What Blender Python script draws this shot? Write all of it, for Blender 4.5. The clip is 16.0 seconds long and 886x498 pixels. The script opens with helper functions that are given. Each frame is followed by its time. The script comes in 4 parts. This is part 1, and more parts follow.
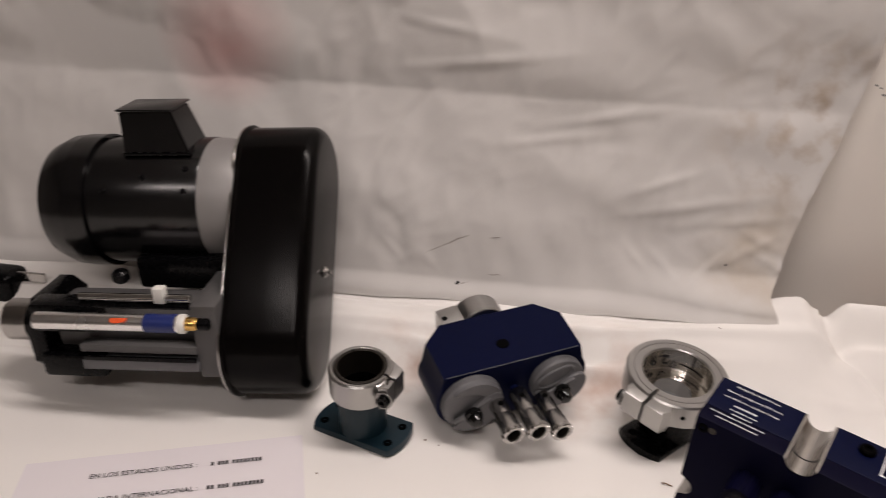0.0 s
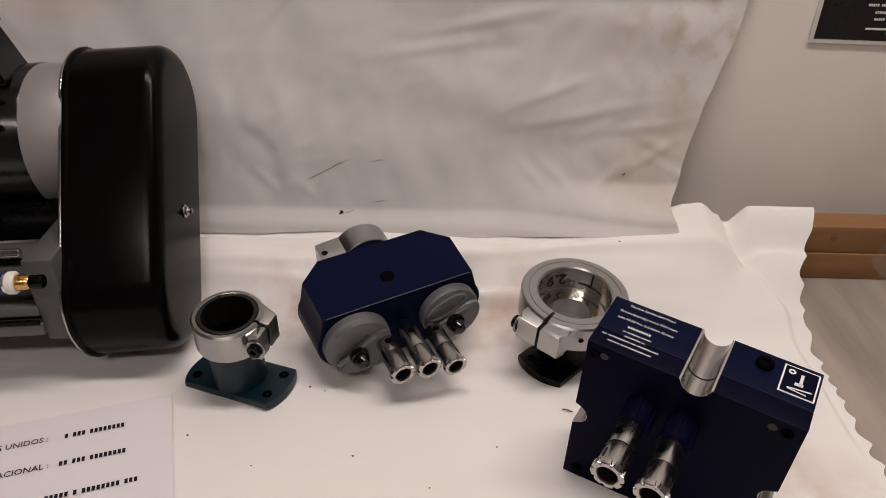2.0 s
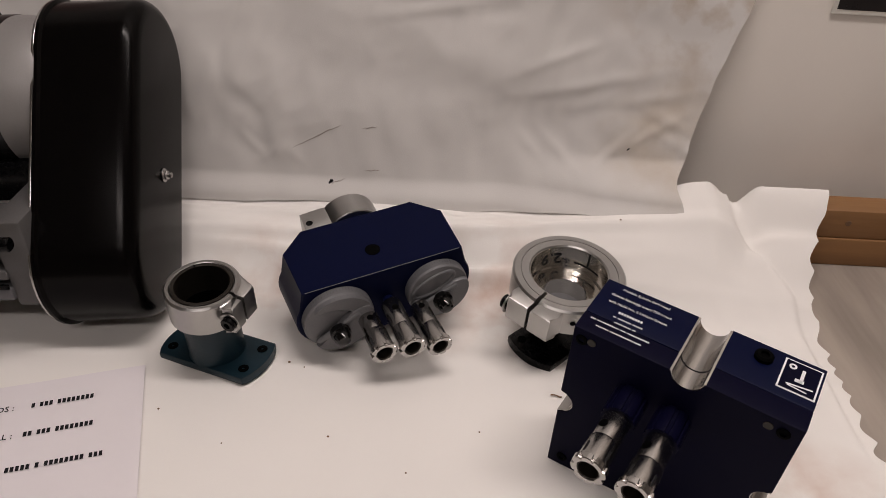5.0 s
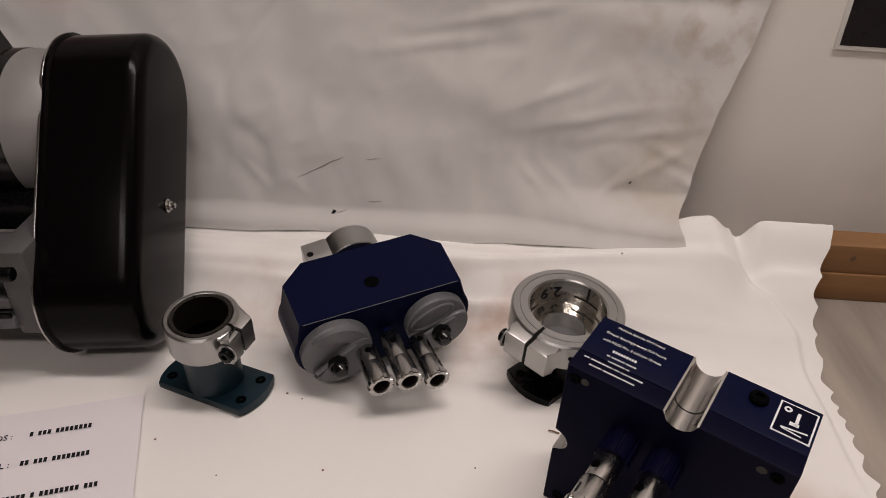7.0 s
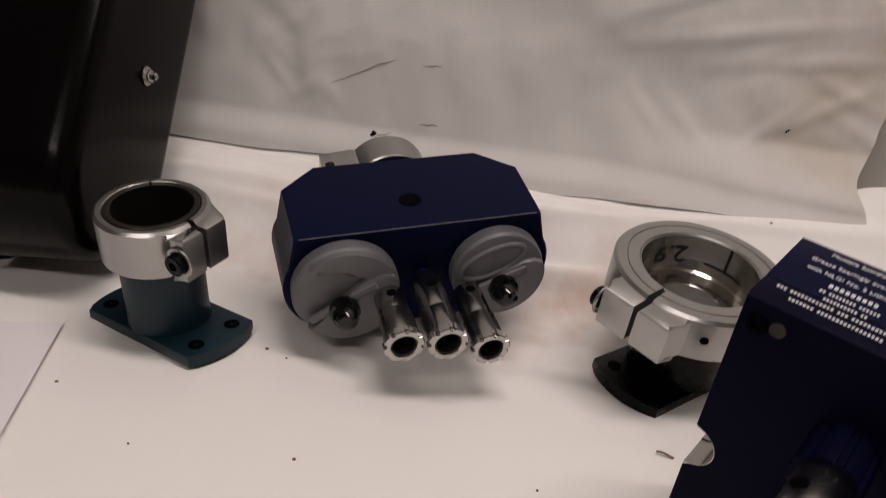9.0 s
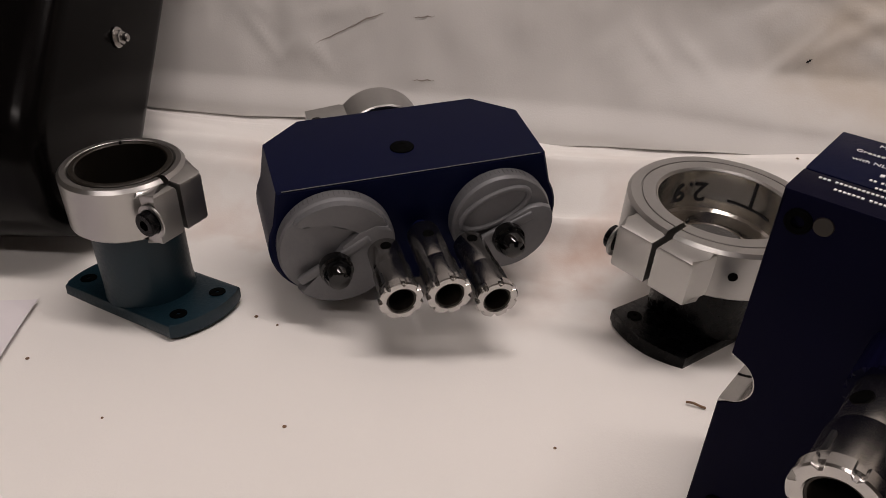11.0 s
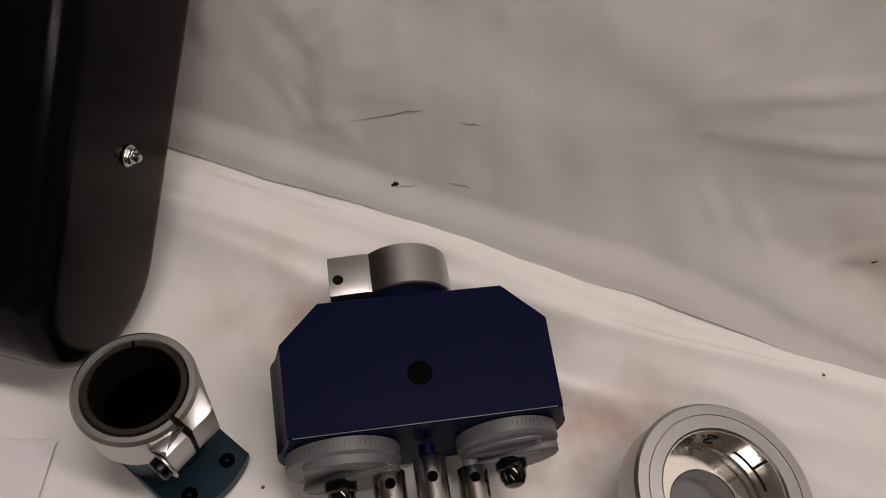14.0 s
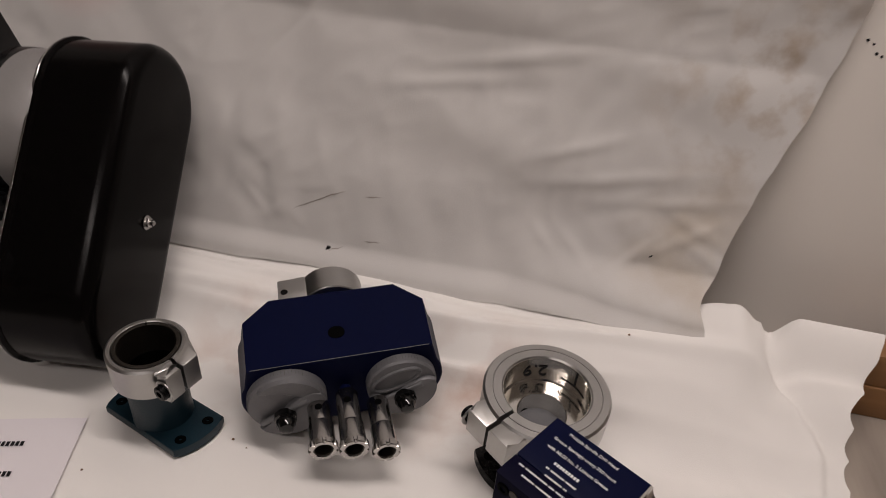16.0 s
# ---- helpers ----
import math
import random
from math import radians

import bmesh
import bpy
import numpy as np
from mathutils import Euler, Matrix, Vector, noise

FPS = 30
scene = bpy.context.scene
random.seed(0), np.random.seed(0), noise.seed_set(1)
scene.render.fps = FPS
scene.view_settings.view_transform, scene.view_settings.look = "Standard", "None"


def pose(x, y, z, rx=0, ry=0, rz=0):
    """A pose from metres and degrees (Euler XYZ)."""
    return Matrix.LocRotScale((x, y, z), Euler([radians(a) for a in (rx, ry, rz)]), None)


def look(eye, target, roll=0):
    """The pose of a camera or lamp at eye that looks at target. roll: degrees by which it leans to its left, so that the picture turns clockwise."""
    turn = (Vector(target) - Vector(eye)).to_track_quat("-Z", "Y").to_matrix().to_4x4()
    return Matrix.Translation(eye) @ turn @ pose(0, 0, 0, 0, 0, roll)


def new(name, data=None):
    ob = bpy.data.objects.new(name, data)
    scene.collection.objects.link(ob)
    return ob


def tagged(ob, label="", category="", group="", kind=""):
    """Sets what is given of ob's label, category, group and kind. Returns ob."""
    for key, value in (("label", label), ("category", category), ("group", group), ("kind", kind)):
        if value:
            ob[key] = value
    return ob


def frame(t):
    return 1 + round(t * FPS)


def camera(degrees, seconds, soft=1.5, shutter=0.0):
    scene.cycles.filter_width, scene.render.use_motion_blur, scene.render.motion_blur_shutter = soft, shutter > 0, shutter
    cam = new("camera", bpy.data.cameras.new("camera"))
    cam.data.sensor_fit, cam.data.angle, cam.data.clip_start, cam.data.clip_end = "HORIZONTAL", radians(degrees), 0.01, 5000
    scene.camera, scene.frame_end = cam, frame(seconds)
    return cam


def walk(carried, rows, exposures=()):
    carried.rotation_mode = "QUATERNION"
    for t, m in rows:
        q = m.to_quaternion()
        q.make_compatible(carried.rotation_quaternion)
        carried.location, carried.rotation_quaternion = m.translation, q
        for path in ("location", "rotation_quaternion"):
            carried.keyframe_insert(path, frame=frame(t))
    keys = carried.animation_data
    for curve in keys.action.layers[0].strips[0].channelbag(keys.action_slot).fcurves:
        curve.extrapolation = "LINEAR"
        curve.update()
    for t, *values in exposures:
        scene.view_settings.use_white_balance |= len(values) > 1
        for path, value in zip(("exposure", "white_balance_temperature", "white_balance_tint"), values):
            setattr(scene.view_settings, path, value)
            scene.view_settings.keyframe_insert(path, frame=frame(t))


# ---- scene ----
cam = camera(62.0, 16.0, soft=0.55, shutter=0.3)
PATH = [
    (0, (0.1, 0.126, 0.538), (-0.132, 1.921, -0.312), 1.8),
    (0.5, (0.172, 0.134, 0.531), (0.108, 1.932, -0.343), 0.5),
    (1, (0.187, 0.143, 0.524), (0.157, 1.921, -0.391), 0.1),
    (1.5, (0.172, 0.155, 0.515), (0.12, 1.916, -0.431), -0.1),
    (2, (0.145, 0.199, 0.505), (0.119, 1.916, -0.52), 0.9),
    (2.5, (0.139, 0.215, 0.497), (0.171, 1.89, -0.595), 1.7),
    (3, (0.15, 0.199, 0.494), (0.146, 1.865, -0.612), 2.3),
    (3.5, (0.164, 0.189, 0.486), (0.168, 1.845, -0.635), 2.1),
    (4, (0.166, 0.205, 0.488), (0.167, 1.865, -0.627), 2.8),
    (4.5, (0.166, 0.224, 0.488), (0.137, 1.891, -0.618), 2.5),
    (6.8, (0.193, 0.241, 0.491), (0.079, 1.946, -0.549), 1.2),
    (7, (0.183, 0.238, 0.498), (0.081, 1.943, -0.542), 1.8),
    (7.5, (0.178, 0.28, 0.459), (-0.008, 2.026, -0.499), 3.8),
    (8, (0.17, 0.32, 0.4), (-0.073, 2.054, -0.565), 6.2),
    (8.5, (0.169, 0.356, 0.344), (-0.088, 2.082, -0.633), 6.8),
    (9, (0.171, 0.385, 0.288), (-0.094, 2.155, -0.605), 6.1),
    (9.2, (0.175, 0.393, 0.262), (-0.107, 2.162, -0.627), 5.1),
    (11.3, (0.18, 0.408, 0.243), (-0.111, 2.172, -0.653), 2.0),
    (11.5, (0.161, 0.406, 0.268), (-0.048, 2.156, -0.678), 3.3),
    (12, (0.157, 0.417, 0.346), (-0.054, 2.141, -0.646), 2.7),
    (12.5, (0.167, 0.42, 0.392), (-0.01, 2.028, -0.784), 6.8),
    (13, (0.178, 0.451, 0.44), (-0.069, 1.978, -0.829), 7.8),
    (13.5, (0.136, 0.532, 0.459), (-0.049, 1.971, -0.918), 9.8),
    (14, (0.108, 0.589, 0.472), (-0.067, 1.918, -1.012), 12.6),
    (14.5, (0.11, 0.594, 0.468), (-0.077, 1.882, -1.051), 12.9),
    (15, (0.179, 0.516, 0.486), (-0.071, 1.908, -0.927), 10.2),
    (15.5, (0.25, 0.413, 0.496), (-0.115, 1.975, -0.699), 6.2),
    (16, (0.271, 0.324, 0.492), (-0.074, 2.029, -0.496), 4.9),
]
EXPOSURES = [(0.0, -0.15), (2.0, -0.32), (4.5, -0.37), (7.5, -0.45), (9.0, -0.43), (11.5, -0.45), (13.0, -0.51), (14.0, -0.59), (14.6, -0.63), (15.3, -0.59), (16.0, -0.53)]
walk(cam, [(t, look(eye, target, roll)) for t, eye, target, roll in PATH], EXPOSURES)


# ---- world and light ----
world = bpy.data.worlds.new("room_air")
scene.world = world
world.use_nodes = True
world.node_tree.nodes["Background"].inputs[0].default_value = (1.0, 0.93, 0.86, 1)
world.node_tree.nodes["Background"].inputs[1].default_value = 0.02


def area_lamp(name, at, target, sx, sy, watts, colour):
    data = bpy.data.lights.new(name, "AREA")
    data.shape, data.size, data.size_y, data.energy, data.color = "RECTANGLE", sx, sy, watts, colour
    ob = new(name, data)
    ob.matrix_basis = look(at, target)
    return ob


WARM = (1.0, 0.885, 0.845)
area_lamp("tube_light_a", (0.45, 0.62, 1.66), (0.45, 0.62, 0), 1.2, 0.16, 18.5, WARM)
area_lamp("tube_light_b", (-0.2, -0.75, 1.66), (-0.2, -0.75, 0), 1.2, 0.16, 13, WARM)


# ---- materials ----
def material(name, colour, rough=0.5, metal=0.0, vary=0.12, scale=30.0, bump=0.0, bump_scale=200.0, rough_vary=0.1, stretch=(1, 1, 1), coat=0.0, spec=0.5):
    """A surface with colour and gloss that wander at a broad and a fine scale."""
    mat = bpy.data.materials.new(name)
    mat.use_nodes = True
    nt = mat.node_tree
    bsdf = nt.nodes["Principled BSDF"]
    co = nt.nodes.new("ShaderNodeTexCoord")
    mp = nt.nodes.new("ShaderNodeMapping")
    mp.inputs["Scale"].default_value = stretch
    nt.links.new(co.outputs["Object"], mp.inputs["Vector"])
    big = nt.nodes.new("ShaderNodeTexNoise")
    big.inputs["Scale"].default_value, big.inputs["Detail"].default_value = scale, 6
    fine = nt.nodes.new("ShaderNodeTexNoise")
    fine.inputs["Scale"].default_value, fine.inputs["Detail"].default_value = bump_scale, 4
    for n in (big, fine):
        nt.links.new(mp.outputs[0], n.inputs["Vector"])
    mix = nt.nodes.new("ShaderNodeMix")
    mix.data_type = "RGBA"
    mix.inputs["A"].default_value = (*[c * (1 - vary) for c in colour], 1)
    mix.inputs["B"].default_value = (*[min(1, c * (1 + vary)) for c in colour], 1)
    nt.links.new(big.outputs["Fac"], mix.inputs["Factor"])
    nt.links.new(mix.outputs["Result"], bsdf.inputs["Base Color"])
    rr = nt.nodes.new("ShaderNodeMapRange")
    rr.inputs["From Min"].default_value, rr.inputs["From Max"].default_value = 0.3, 0.7
    rr.inputs["To Min"].default_value, rr.inputs["To Max"].default_value = max(0.02, rough - rough_vary), min(1, rough + rough_vary)
    nt.links.new(fine.outputs["Fac"], rr.inputs["Value"])
    nt.links.new(rr.outputs[0], bsdf.inputs["Roughness"])
    bsdf.inputs["Metallic"].default_value = metal
    bsdf.inputs["Coat Weight"].default_value = coat
    bsdf.inputs["Specular IOR Level"].default_value = spec
    if bump:
        bp = nt.nodes.new("ShaderNodeBump")
        bp.inputs["Strength"].default_value, bp.inputs["Distance"].default_value = bump, 0.001
        nt.links.new(fine.outputs["Fac"], bp.inputs["Height"])
        nt.links.new(bp.outputs[0], bsdf.inputs["Normal"])
    return mat


def blotched(mat, colour, centre, radius, scale, low, high):
    """Adds a blotchy patch of colour round a place on the surface."""
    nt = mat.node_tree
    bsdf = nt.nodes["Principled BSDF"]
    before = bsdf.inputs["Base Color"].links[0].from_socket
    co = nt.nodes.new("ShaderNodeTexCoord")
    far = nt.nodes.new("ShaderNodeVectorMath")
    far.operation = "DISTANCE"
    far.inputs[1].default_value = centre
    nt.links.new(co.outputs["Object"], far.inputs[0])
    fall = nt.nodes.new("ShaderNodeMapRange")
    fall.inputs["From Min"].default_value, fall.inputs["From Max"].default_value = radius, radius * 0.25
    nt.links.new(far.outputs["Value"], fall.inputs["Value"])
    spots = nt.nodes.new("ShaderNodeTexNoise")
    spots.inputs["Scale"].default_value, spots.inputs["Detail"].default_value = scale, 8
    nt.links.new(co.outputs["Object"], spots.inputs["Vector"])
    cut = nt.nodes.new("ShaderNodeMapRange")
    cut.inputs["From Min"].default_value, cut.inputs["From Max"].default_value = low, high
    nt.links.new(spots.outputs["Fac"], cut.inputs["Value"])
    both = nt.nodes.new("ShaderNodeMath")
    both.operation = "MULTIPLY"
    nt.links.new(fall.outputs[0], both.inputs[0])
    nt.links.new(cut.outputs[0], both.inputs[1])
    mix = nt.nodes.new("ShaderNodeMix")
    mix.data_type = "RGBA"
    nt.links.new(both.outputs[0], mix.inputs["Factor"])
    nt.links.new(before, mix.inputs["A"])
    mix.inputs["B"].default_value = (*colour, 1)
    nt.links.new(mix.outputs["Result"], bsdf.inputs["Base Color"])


CLOTH = material("table_cloth_cotton", (0.82, 0.795, 0.765), 0.85, 0, 0.035, 6, 0.12, 900, spec=0.2)
# Soft brownish shadows beside the two drill heads, put into the cloth colour.
for spot in ((0.20, 0.87, 0.03), (-0.02, 0.87, 0.03), (0.45, 0.62, 0)):
    blotched(CLOTH, (0.52, 0.36, 0.29), spot, 0.10, 14, 0.45, 0.75)
DRAPE = material("backdrop_cotton", (0.59, 0.57, 0.55), 0.55, 0, 0.06, 5, 0.12, 700, spec=0.4)
blotched(DRAPE, (0.42, 0.35, 0.285), (0.44, 1.06, 0.30), 0.15, 26, 0.46, 0.66)
blotched(DRAPE, (0.45, 0.38, 0.30), (0.40, 1.02, 0.13), 0.12, 12, 0.45, 0.75)
# Reddish tint at the drape's upper left, behind the motor.
blotched(DRAPE, (0.60, 0.33, 0.31), (-0.315, 1.05, 0.375), 0.10, 5, 0.20, 0.75)
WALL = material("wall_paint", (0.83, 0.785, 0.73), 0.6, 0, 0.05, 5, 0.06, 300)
# The wall turns darker and browner towards its lower right.
blotched(WALL, (0.34, 0.27, 0.22), (0.86, 1.07, 0.03), 0.30, 6, 0.2, 0.8)
ROOM = material("room_paint", (0.42, 0.39, 0.36), 0.8)
FLOOR = material("room_floor_concrete", (0.16, 0.15, 0.14), 0.8)
PINE = material("pine_board", (0.25, 0.125, 0.048), 0.55, 0, 0.45, 18, 0.25, 120, stretch=(0.12, 1, 2.2))
BENCH = material("bench_plywood", (0.33, 0.285, 0.245), 0.6, 0, 0.60, 26, 0.2, 160, stretch=(1, 0.12, 1))
BLACK = material("black_enamel", (0.0035, 0.0033, 0.0036), 0.20, 0, 0.2, 12, 0.0, 60, 0.04, spec=0.5)
SATIN = material("black_guard_paint", (0.0020, 0.0016, 0.0016), 0.20, 0, 0.15, 10, 0.02, 1400, 0.04, spec=0.10)
RUBBER = material("black_plastic", (0.0020, 0.0020, 0.0024), 0.25, 0, 0.2, 40, spec=0.14)
GLOSS = material("black_gloss_plastic", (0.0018, 0.0018, 0.002), 0.08, 0, 0.2, 40, spec=0.45)
VOID = material("dark_hole", (0.0008, 0.0008, 0.0009), 0.7, 0, 0.1, 60, spec=0.03)
NAVY = material("navy_paint", (0.0018, 0.0034, 0.0220), 0.40, 0, 0.12, 20, 0.04, 1500, 0.05, spec=0.06)
NAVYDARK = material("navy_plate", (0.0026, 0.0024, 0.0125), 0.42, 0, 0.12, 20, 0.03, 1500, 0.05, spec=0.04)
TEAL = material("teal_casting_paint", (0.006, 0.020, 0.030), 0.40, 0, 0.2, 25, 0.12, 500, 0.08, spec=0.3)
ALU = material("turned_aluminium", (0.42, 0.412, 0.40), 0.33, 1, 0.06, 40, 0.0, 300, 0.05)
BORE = material("machined_bore", (0.76, 0.735, 0.69), 0.15, 1, 0.06, 60, 0.01, 300, 0.05, stretch=(1, 1, 14))
CAST = material("grey_cast_aluminium", (0.135, 0.135, 0.142), 0.5, 0.3, 0.16, 50, 0.12, 500, 0.08)
PRIMER = material("grey_primer", (0.085, 0.082, 0.082), 0.55, 0.1, 0.10, 30, 0.15, 600)
FACEGREY = material("motor_face_grey", (0.25, 0.24, 0.235), 0.5, 0.2, 0.08, 30, 0.1, 600)
STEEL = material("polished_steel", (0.47, 0.455, 0.44), 0.21, 1, 0.10, 60, 0.0, 80, 0.03, stretch=(1, 1, 0.2))
CHROME = material("bright_chrome", (0.88, 0.87, 0.86), 0.26, 1, 0.04, 60, 0.0, 40, 0.02)
LINER = material("dark_liner", (0.022, 0.018, 0.014), 0.4, 0.5, 0.2, 60)
BRASS = material("brass", (0.72, 0.45, 0.14), 0.25, 1, 0.1, 50)
WHITE = material("white_plastic", (0.80, 0.79, 0.74), 0.5, 0, 0.04, 30)
INKWHITE = material("white_print", (0.80, 0.80, 0.82), 0.6, 0, 0.05, 80)
SCUFF = material("grey_scuff", (0.33, 0.29, 0.26), 0.8, 0, 0.4, 120)
INK = material("black_ink", (0.012, 0.012, 0.014), 0.6, 0, 0.1, 80, spec=0.15)
ORANGE = material("orange_sticker", (0.80, 0.10, 0.02), 0.5, 0, 0.08, 60)
BLUE = material("blue_label", (0.008, 0.02, 0.13), 0.4, 0, 0.1, 60)
PAPER = material("printer_paper", (0.76, 0.72, 0.745), 0.8, 0, 0.02, 12)
CREAM = material("cream_print", (0.66, 0.58, 0.40), 0.5, 0, 0.05, 60)
RUST = material("rust_print", (0.42, 0.10, 0.04), 0.5, 0, 0.1, 60)
SIGNBLACK = material("sign_black_print", (0.012, 0.010, 0.011), 0.35, 0, 0.1, 40)
BROWN = material("dried_stem", (0.16, 0.09, 0.05), 0.8, 0, 0.3, 200)
DIFFUSER = bpy.data.materials.new("lamp_diffuser")
DIFFUSER.use_nodes = True
DIFFUSER.node_tree.nodes["Principled BSDF"].inputs["Emission Color"].default_value = (*WARM, 1)
DIFFUSER.node_tree.nodes["Principled BSDF"].inputs["Emission Strength"].default_value = 4
FILM = bpy.data.materials.new("clear_film")
FILM.use_nodes = True
fb = FILM.node_tree.nodes["Principled BSDF"]
fb.inputs["Base Color"].default_value = (0.80, 0.74, 0.68, 1)
fb.inputs["Roughness"].default_value, fb.inputs["Alpha"].default_value = 0.10, 0.05
fb.inputs["Specular IOR Level"].default_value = 0.25


# ---- mesh helpers ----
def add(bm, other, m=None):
    """Joins another bmesh into bm."""
    if m is not None:
        other.transform(m)
    me = bpy.data.meshes.new("joined")
    other.to_mesh(me)
    bm.from_mesh(me)
    bpy.data.meshes.remove(me)
    other.free()
    return bm


def finish(bm, sharp=32):
    bmesh.ops.recalc_face_normals(bm, faces=bm.faces)
    for f in bm.faces:
        f.smooth = True
    for e in bm.edges:
        e.smooth = len(e.link_faces) == 2 and e.calc_face_angle(3.1) < radians(sharp)


def part(name, bm, mat, parent=None, label="", m=None, sharp=32):
    """Links a bmesh as one mesh object, under a thing or a part."""
    if m is not None:
        bm.transform(m)
    finish(bm, sharp)
    me = bpy.data.meshes.new(name)
    bm.to_mesh(me)
    bm.free()
    me.materials.append(mat)
    ob = new(name, me)
    ob.parent = parent
    return tagged(ob, label)


def thing(name, label, category, m, group=""):
    ob = new(name)
    ob.empty_display_size = 0.03
    ob.matrix_basis = m
    return tagged(ob, label, category, group)


def box(sx, sy, sz, at=(0, 0, 0), bevel=0.0015, seg=2):
    bm = bmesh.new()
    bmesh.ops.create_cube(bm, size=1)
    bmesh.ops.scale(bm, vec=(sx, sy, sz), verts=bm.verts)
    if bevel:
        bmesh.ops.bevel(bm, geom=bm.edges[:], offset=bevel, segments=seg, profile=0.5, affect="EDGES")
    bmesh.ops.translate(bm, vec=at, verts=bm.verts)
    return bm


def revolve(section, n=64, a0=0.0, a1=360.0):
    """A closed section of (radius, z) turned about z; a part turn is capped."""
    bm = bmesh.new()
    whole = abs(a1 - a0) >= 359.9
    rings = []
    for i in range(n if whole else n + 1):
        a = radians(a0 + (a1 - a0) * i / n)
        rings.append([bm.verts.new((r * math.cos(a), r * math.sin(a), z)) for r, z in section])
    k = len(section)
    for i in range(n):
        p, q = rings[i], rings[(i + 1) % len(rings)]
        for j in range(k):
            vs = []
            for v in (p[j], p[(j + 1) % k], q[(j + 1) % k], q[j]):
                if all((v.co - u.co).length > 1e-7 for u in vs):
                    vs.append(v)
            if len(vs) > 2:
                bm.faces.new(vs)
    if not whole:
        bm.faces.new(rings[0])
        bm.faces.new(rings[-1])
    bmesh.ops.remove_doubles(bm, verts=bm.verts, dist=1e-6)
    return bm


def rod(r, h, bevel=0.0008, n=40):
    """A round bar from z 0 to h with broken edges."""
    b = min(bevel, r * 0.4, h * 0.4)
    return revolve([(0, 0), (r - b, 0), (r, b), (r, h - b), (r - b, h), (0, h)], n)


def pipe(ri, ro, h, b=0.0008, n=64, a0=0.0, a1=360.0):
    return revolve([(ri, b), (ri + b, 0), (ro - b, 0), (ro, b), (ro, h - b), (ro - b, h), (ri + b, h), (ri, h - b)], n, a0, a1)


def slab(outline, h, bevel=0.0015):
    """An outline in x, y raised from z 0 to h."""
    bm = bmesh.new()
    low = [bm.verts.new((x, y, 0)) for x, y in outline]
    high = [bm.verts.new((x, y, h)) for x, y in outline]
    bm.faces.new(low[::-1])
    bm.faces.new(high)
    n = len(low)
    for i in range(n):
        bm.faces.new((low[i], low[(i + 1) % n], high[(i + 1) % n], high[i]))
    if bevel:
        es = [e for e in bm.edges if abs(e.verts[0].co.z - e.verts[1].co.z) < 1e-9]
        bmesh.ops.bevel(bm, geom=es, offset=bevel, segments=2, profile=0.5, affect="EDGES")
    return bm


def arc(cx, cy, r, a0, a1, n):
    return [(cx + r * math.cos(radians(a0 + (a1 - a0) * i / n)), cy + r * math.sin(radians(a0 + (a1 - a0) * i / n))) for i in range(n + 1)]


def tube(points, r, n=12):
    """A round cord along points."""
    bm = bmesh.new()
    rings = []
    for i, p in enumerate(points):
        d = (Vector(points[min(i + 1, len(points) - 1)]) - Vector(points[max(i - 1, 0)])).normalized()
        u = d.cross(Vector((0.1, 0.2, 1))).normalized()
        v = d.cross(u)
        rings.append([bm.verts.new(Vector(p) + r * (u * math.cos(math.tau * k / n) + v * math.sin(math.tau * k / n))) for k in range(n)])
    for p, q in zip(rings, rings[1:]):
        for k in range(n):
            bm.faces.new((p[k], p[(k + 1) % n], q[(k + 1) % n], q[k]))
    bm.faces.new(rings[0])
    bm.faces.new(rings[-1])
    return bm


def letters(text, size, align="LEFT"):
    """A line of text as a thin mesh in the x, y plane."""
    cu = bpy.data.curves.new("letters", "FONT")
    cu.body, cu.size, cu.align_x, cu.extrude, cu.resolution_u = text, size, align, 0.00012, 2
    ob = bpy.data.objects.new("letters", cu)
    scene.collection.objects.link(ob)
    me = bpy.data.meshes.new_from_object(ob.evaluated_get(bpy.context.evaluated_depsgraph_get()))
    bm = bmesh.new()
    bm.from_mesh(me)
    bpy.data.objects.remove(ob)
    bpy.data.curves.remove(cu)
    bpy.data.meshes.remove(me)
    return bm


def dashes(x0, y, words, h, pitch):
    """Rows of short plain dashes, one to a letter, with gaps between words."""
    bm, x = bmesh.new(), x0
    for n in words:
        for _ in range(n):
            add(bm, box(pitch * 0.66, h, 0.0003, (x, y, 0), 0))
            x += pitch
        x += pitch * 0.8
    return bm


def bars(x0, y, widths, h, gap):
    """Plain bars in a row, standing for words."""
    bm, x = bmesh.new(), x0
    for w in widths:
        add(bm, box(w, h, 0.0003, (x + w / 2, y, 0), 0))
        x += w + gap
    return bm


ALONG_X, ALONG_Y = pose(0, 0, 0, 0, 90, 0), pose(0, 0, 0, 90, 0, 0)   # z turned to +x; z turned to -y


def smooth(a, b, v):
    t = min(1, max(0, (v - a) / (b - a)))
    return t * t * (3 - 2 * t)


# ---- setting: room, bench, cloths ----
def structure(name, bm, mat, label, parent=None):
    ob = part(name, bm, mat, parent)
    return tagged(ob, label, kind="structure")


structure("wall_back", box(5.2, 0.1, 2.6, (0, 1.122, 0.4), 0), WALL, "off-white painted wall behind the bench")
structure("wall_left", box(0.1, 3.6, 2.6, (-2.55, -0.73, 0.4), 0), ROOM, "plain painted workshop wall")
structure("wall_right", box(0.1, 3.6, 2.6, (2.55, -0.73, 0.4), 0), ROOM, "plain painted workshop wall")
structure("wall_front", box(5.2, 0.1, 2.6, (0, -2.58, 0.4), 0), ROOM, "plain painted workshop wall")
structure("ceiling", box(5.2, 3.8, 0.08, (0, -0.73, 1.74), 0), ROOM, "plain painted workshop ceiling")
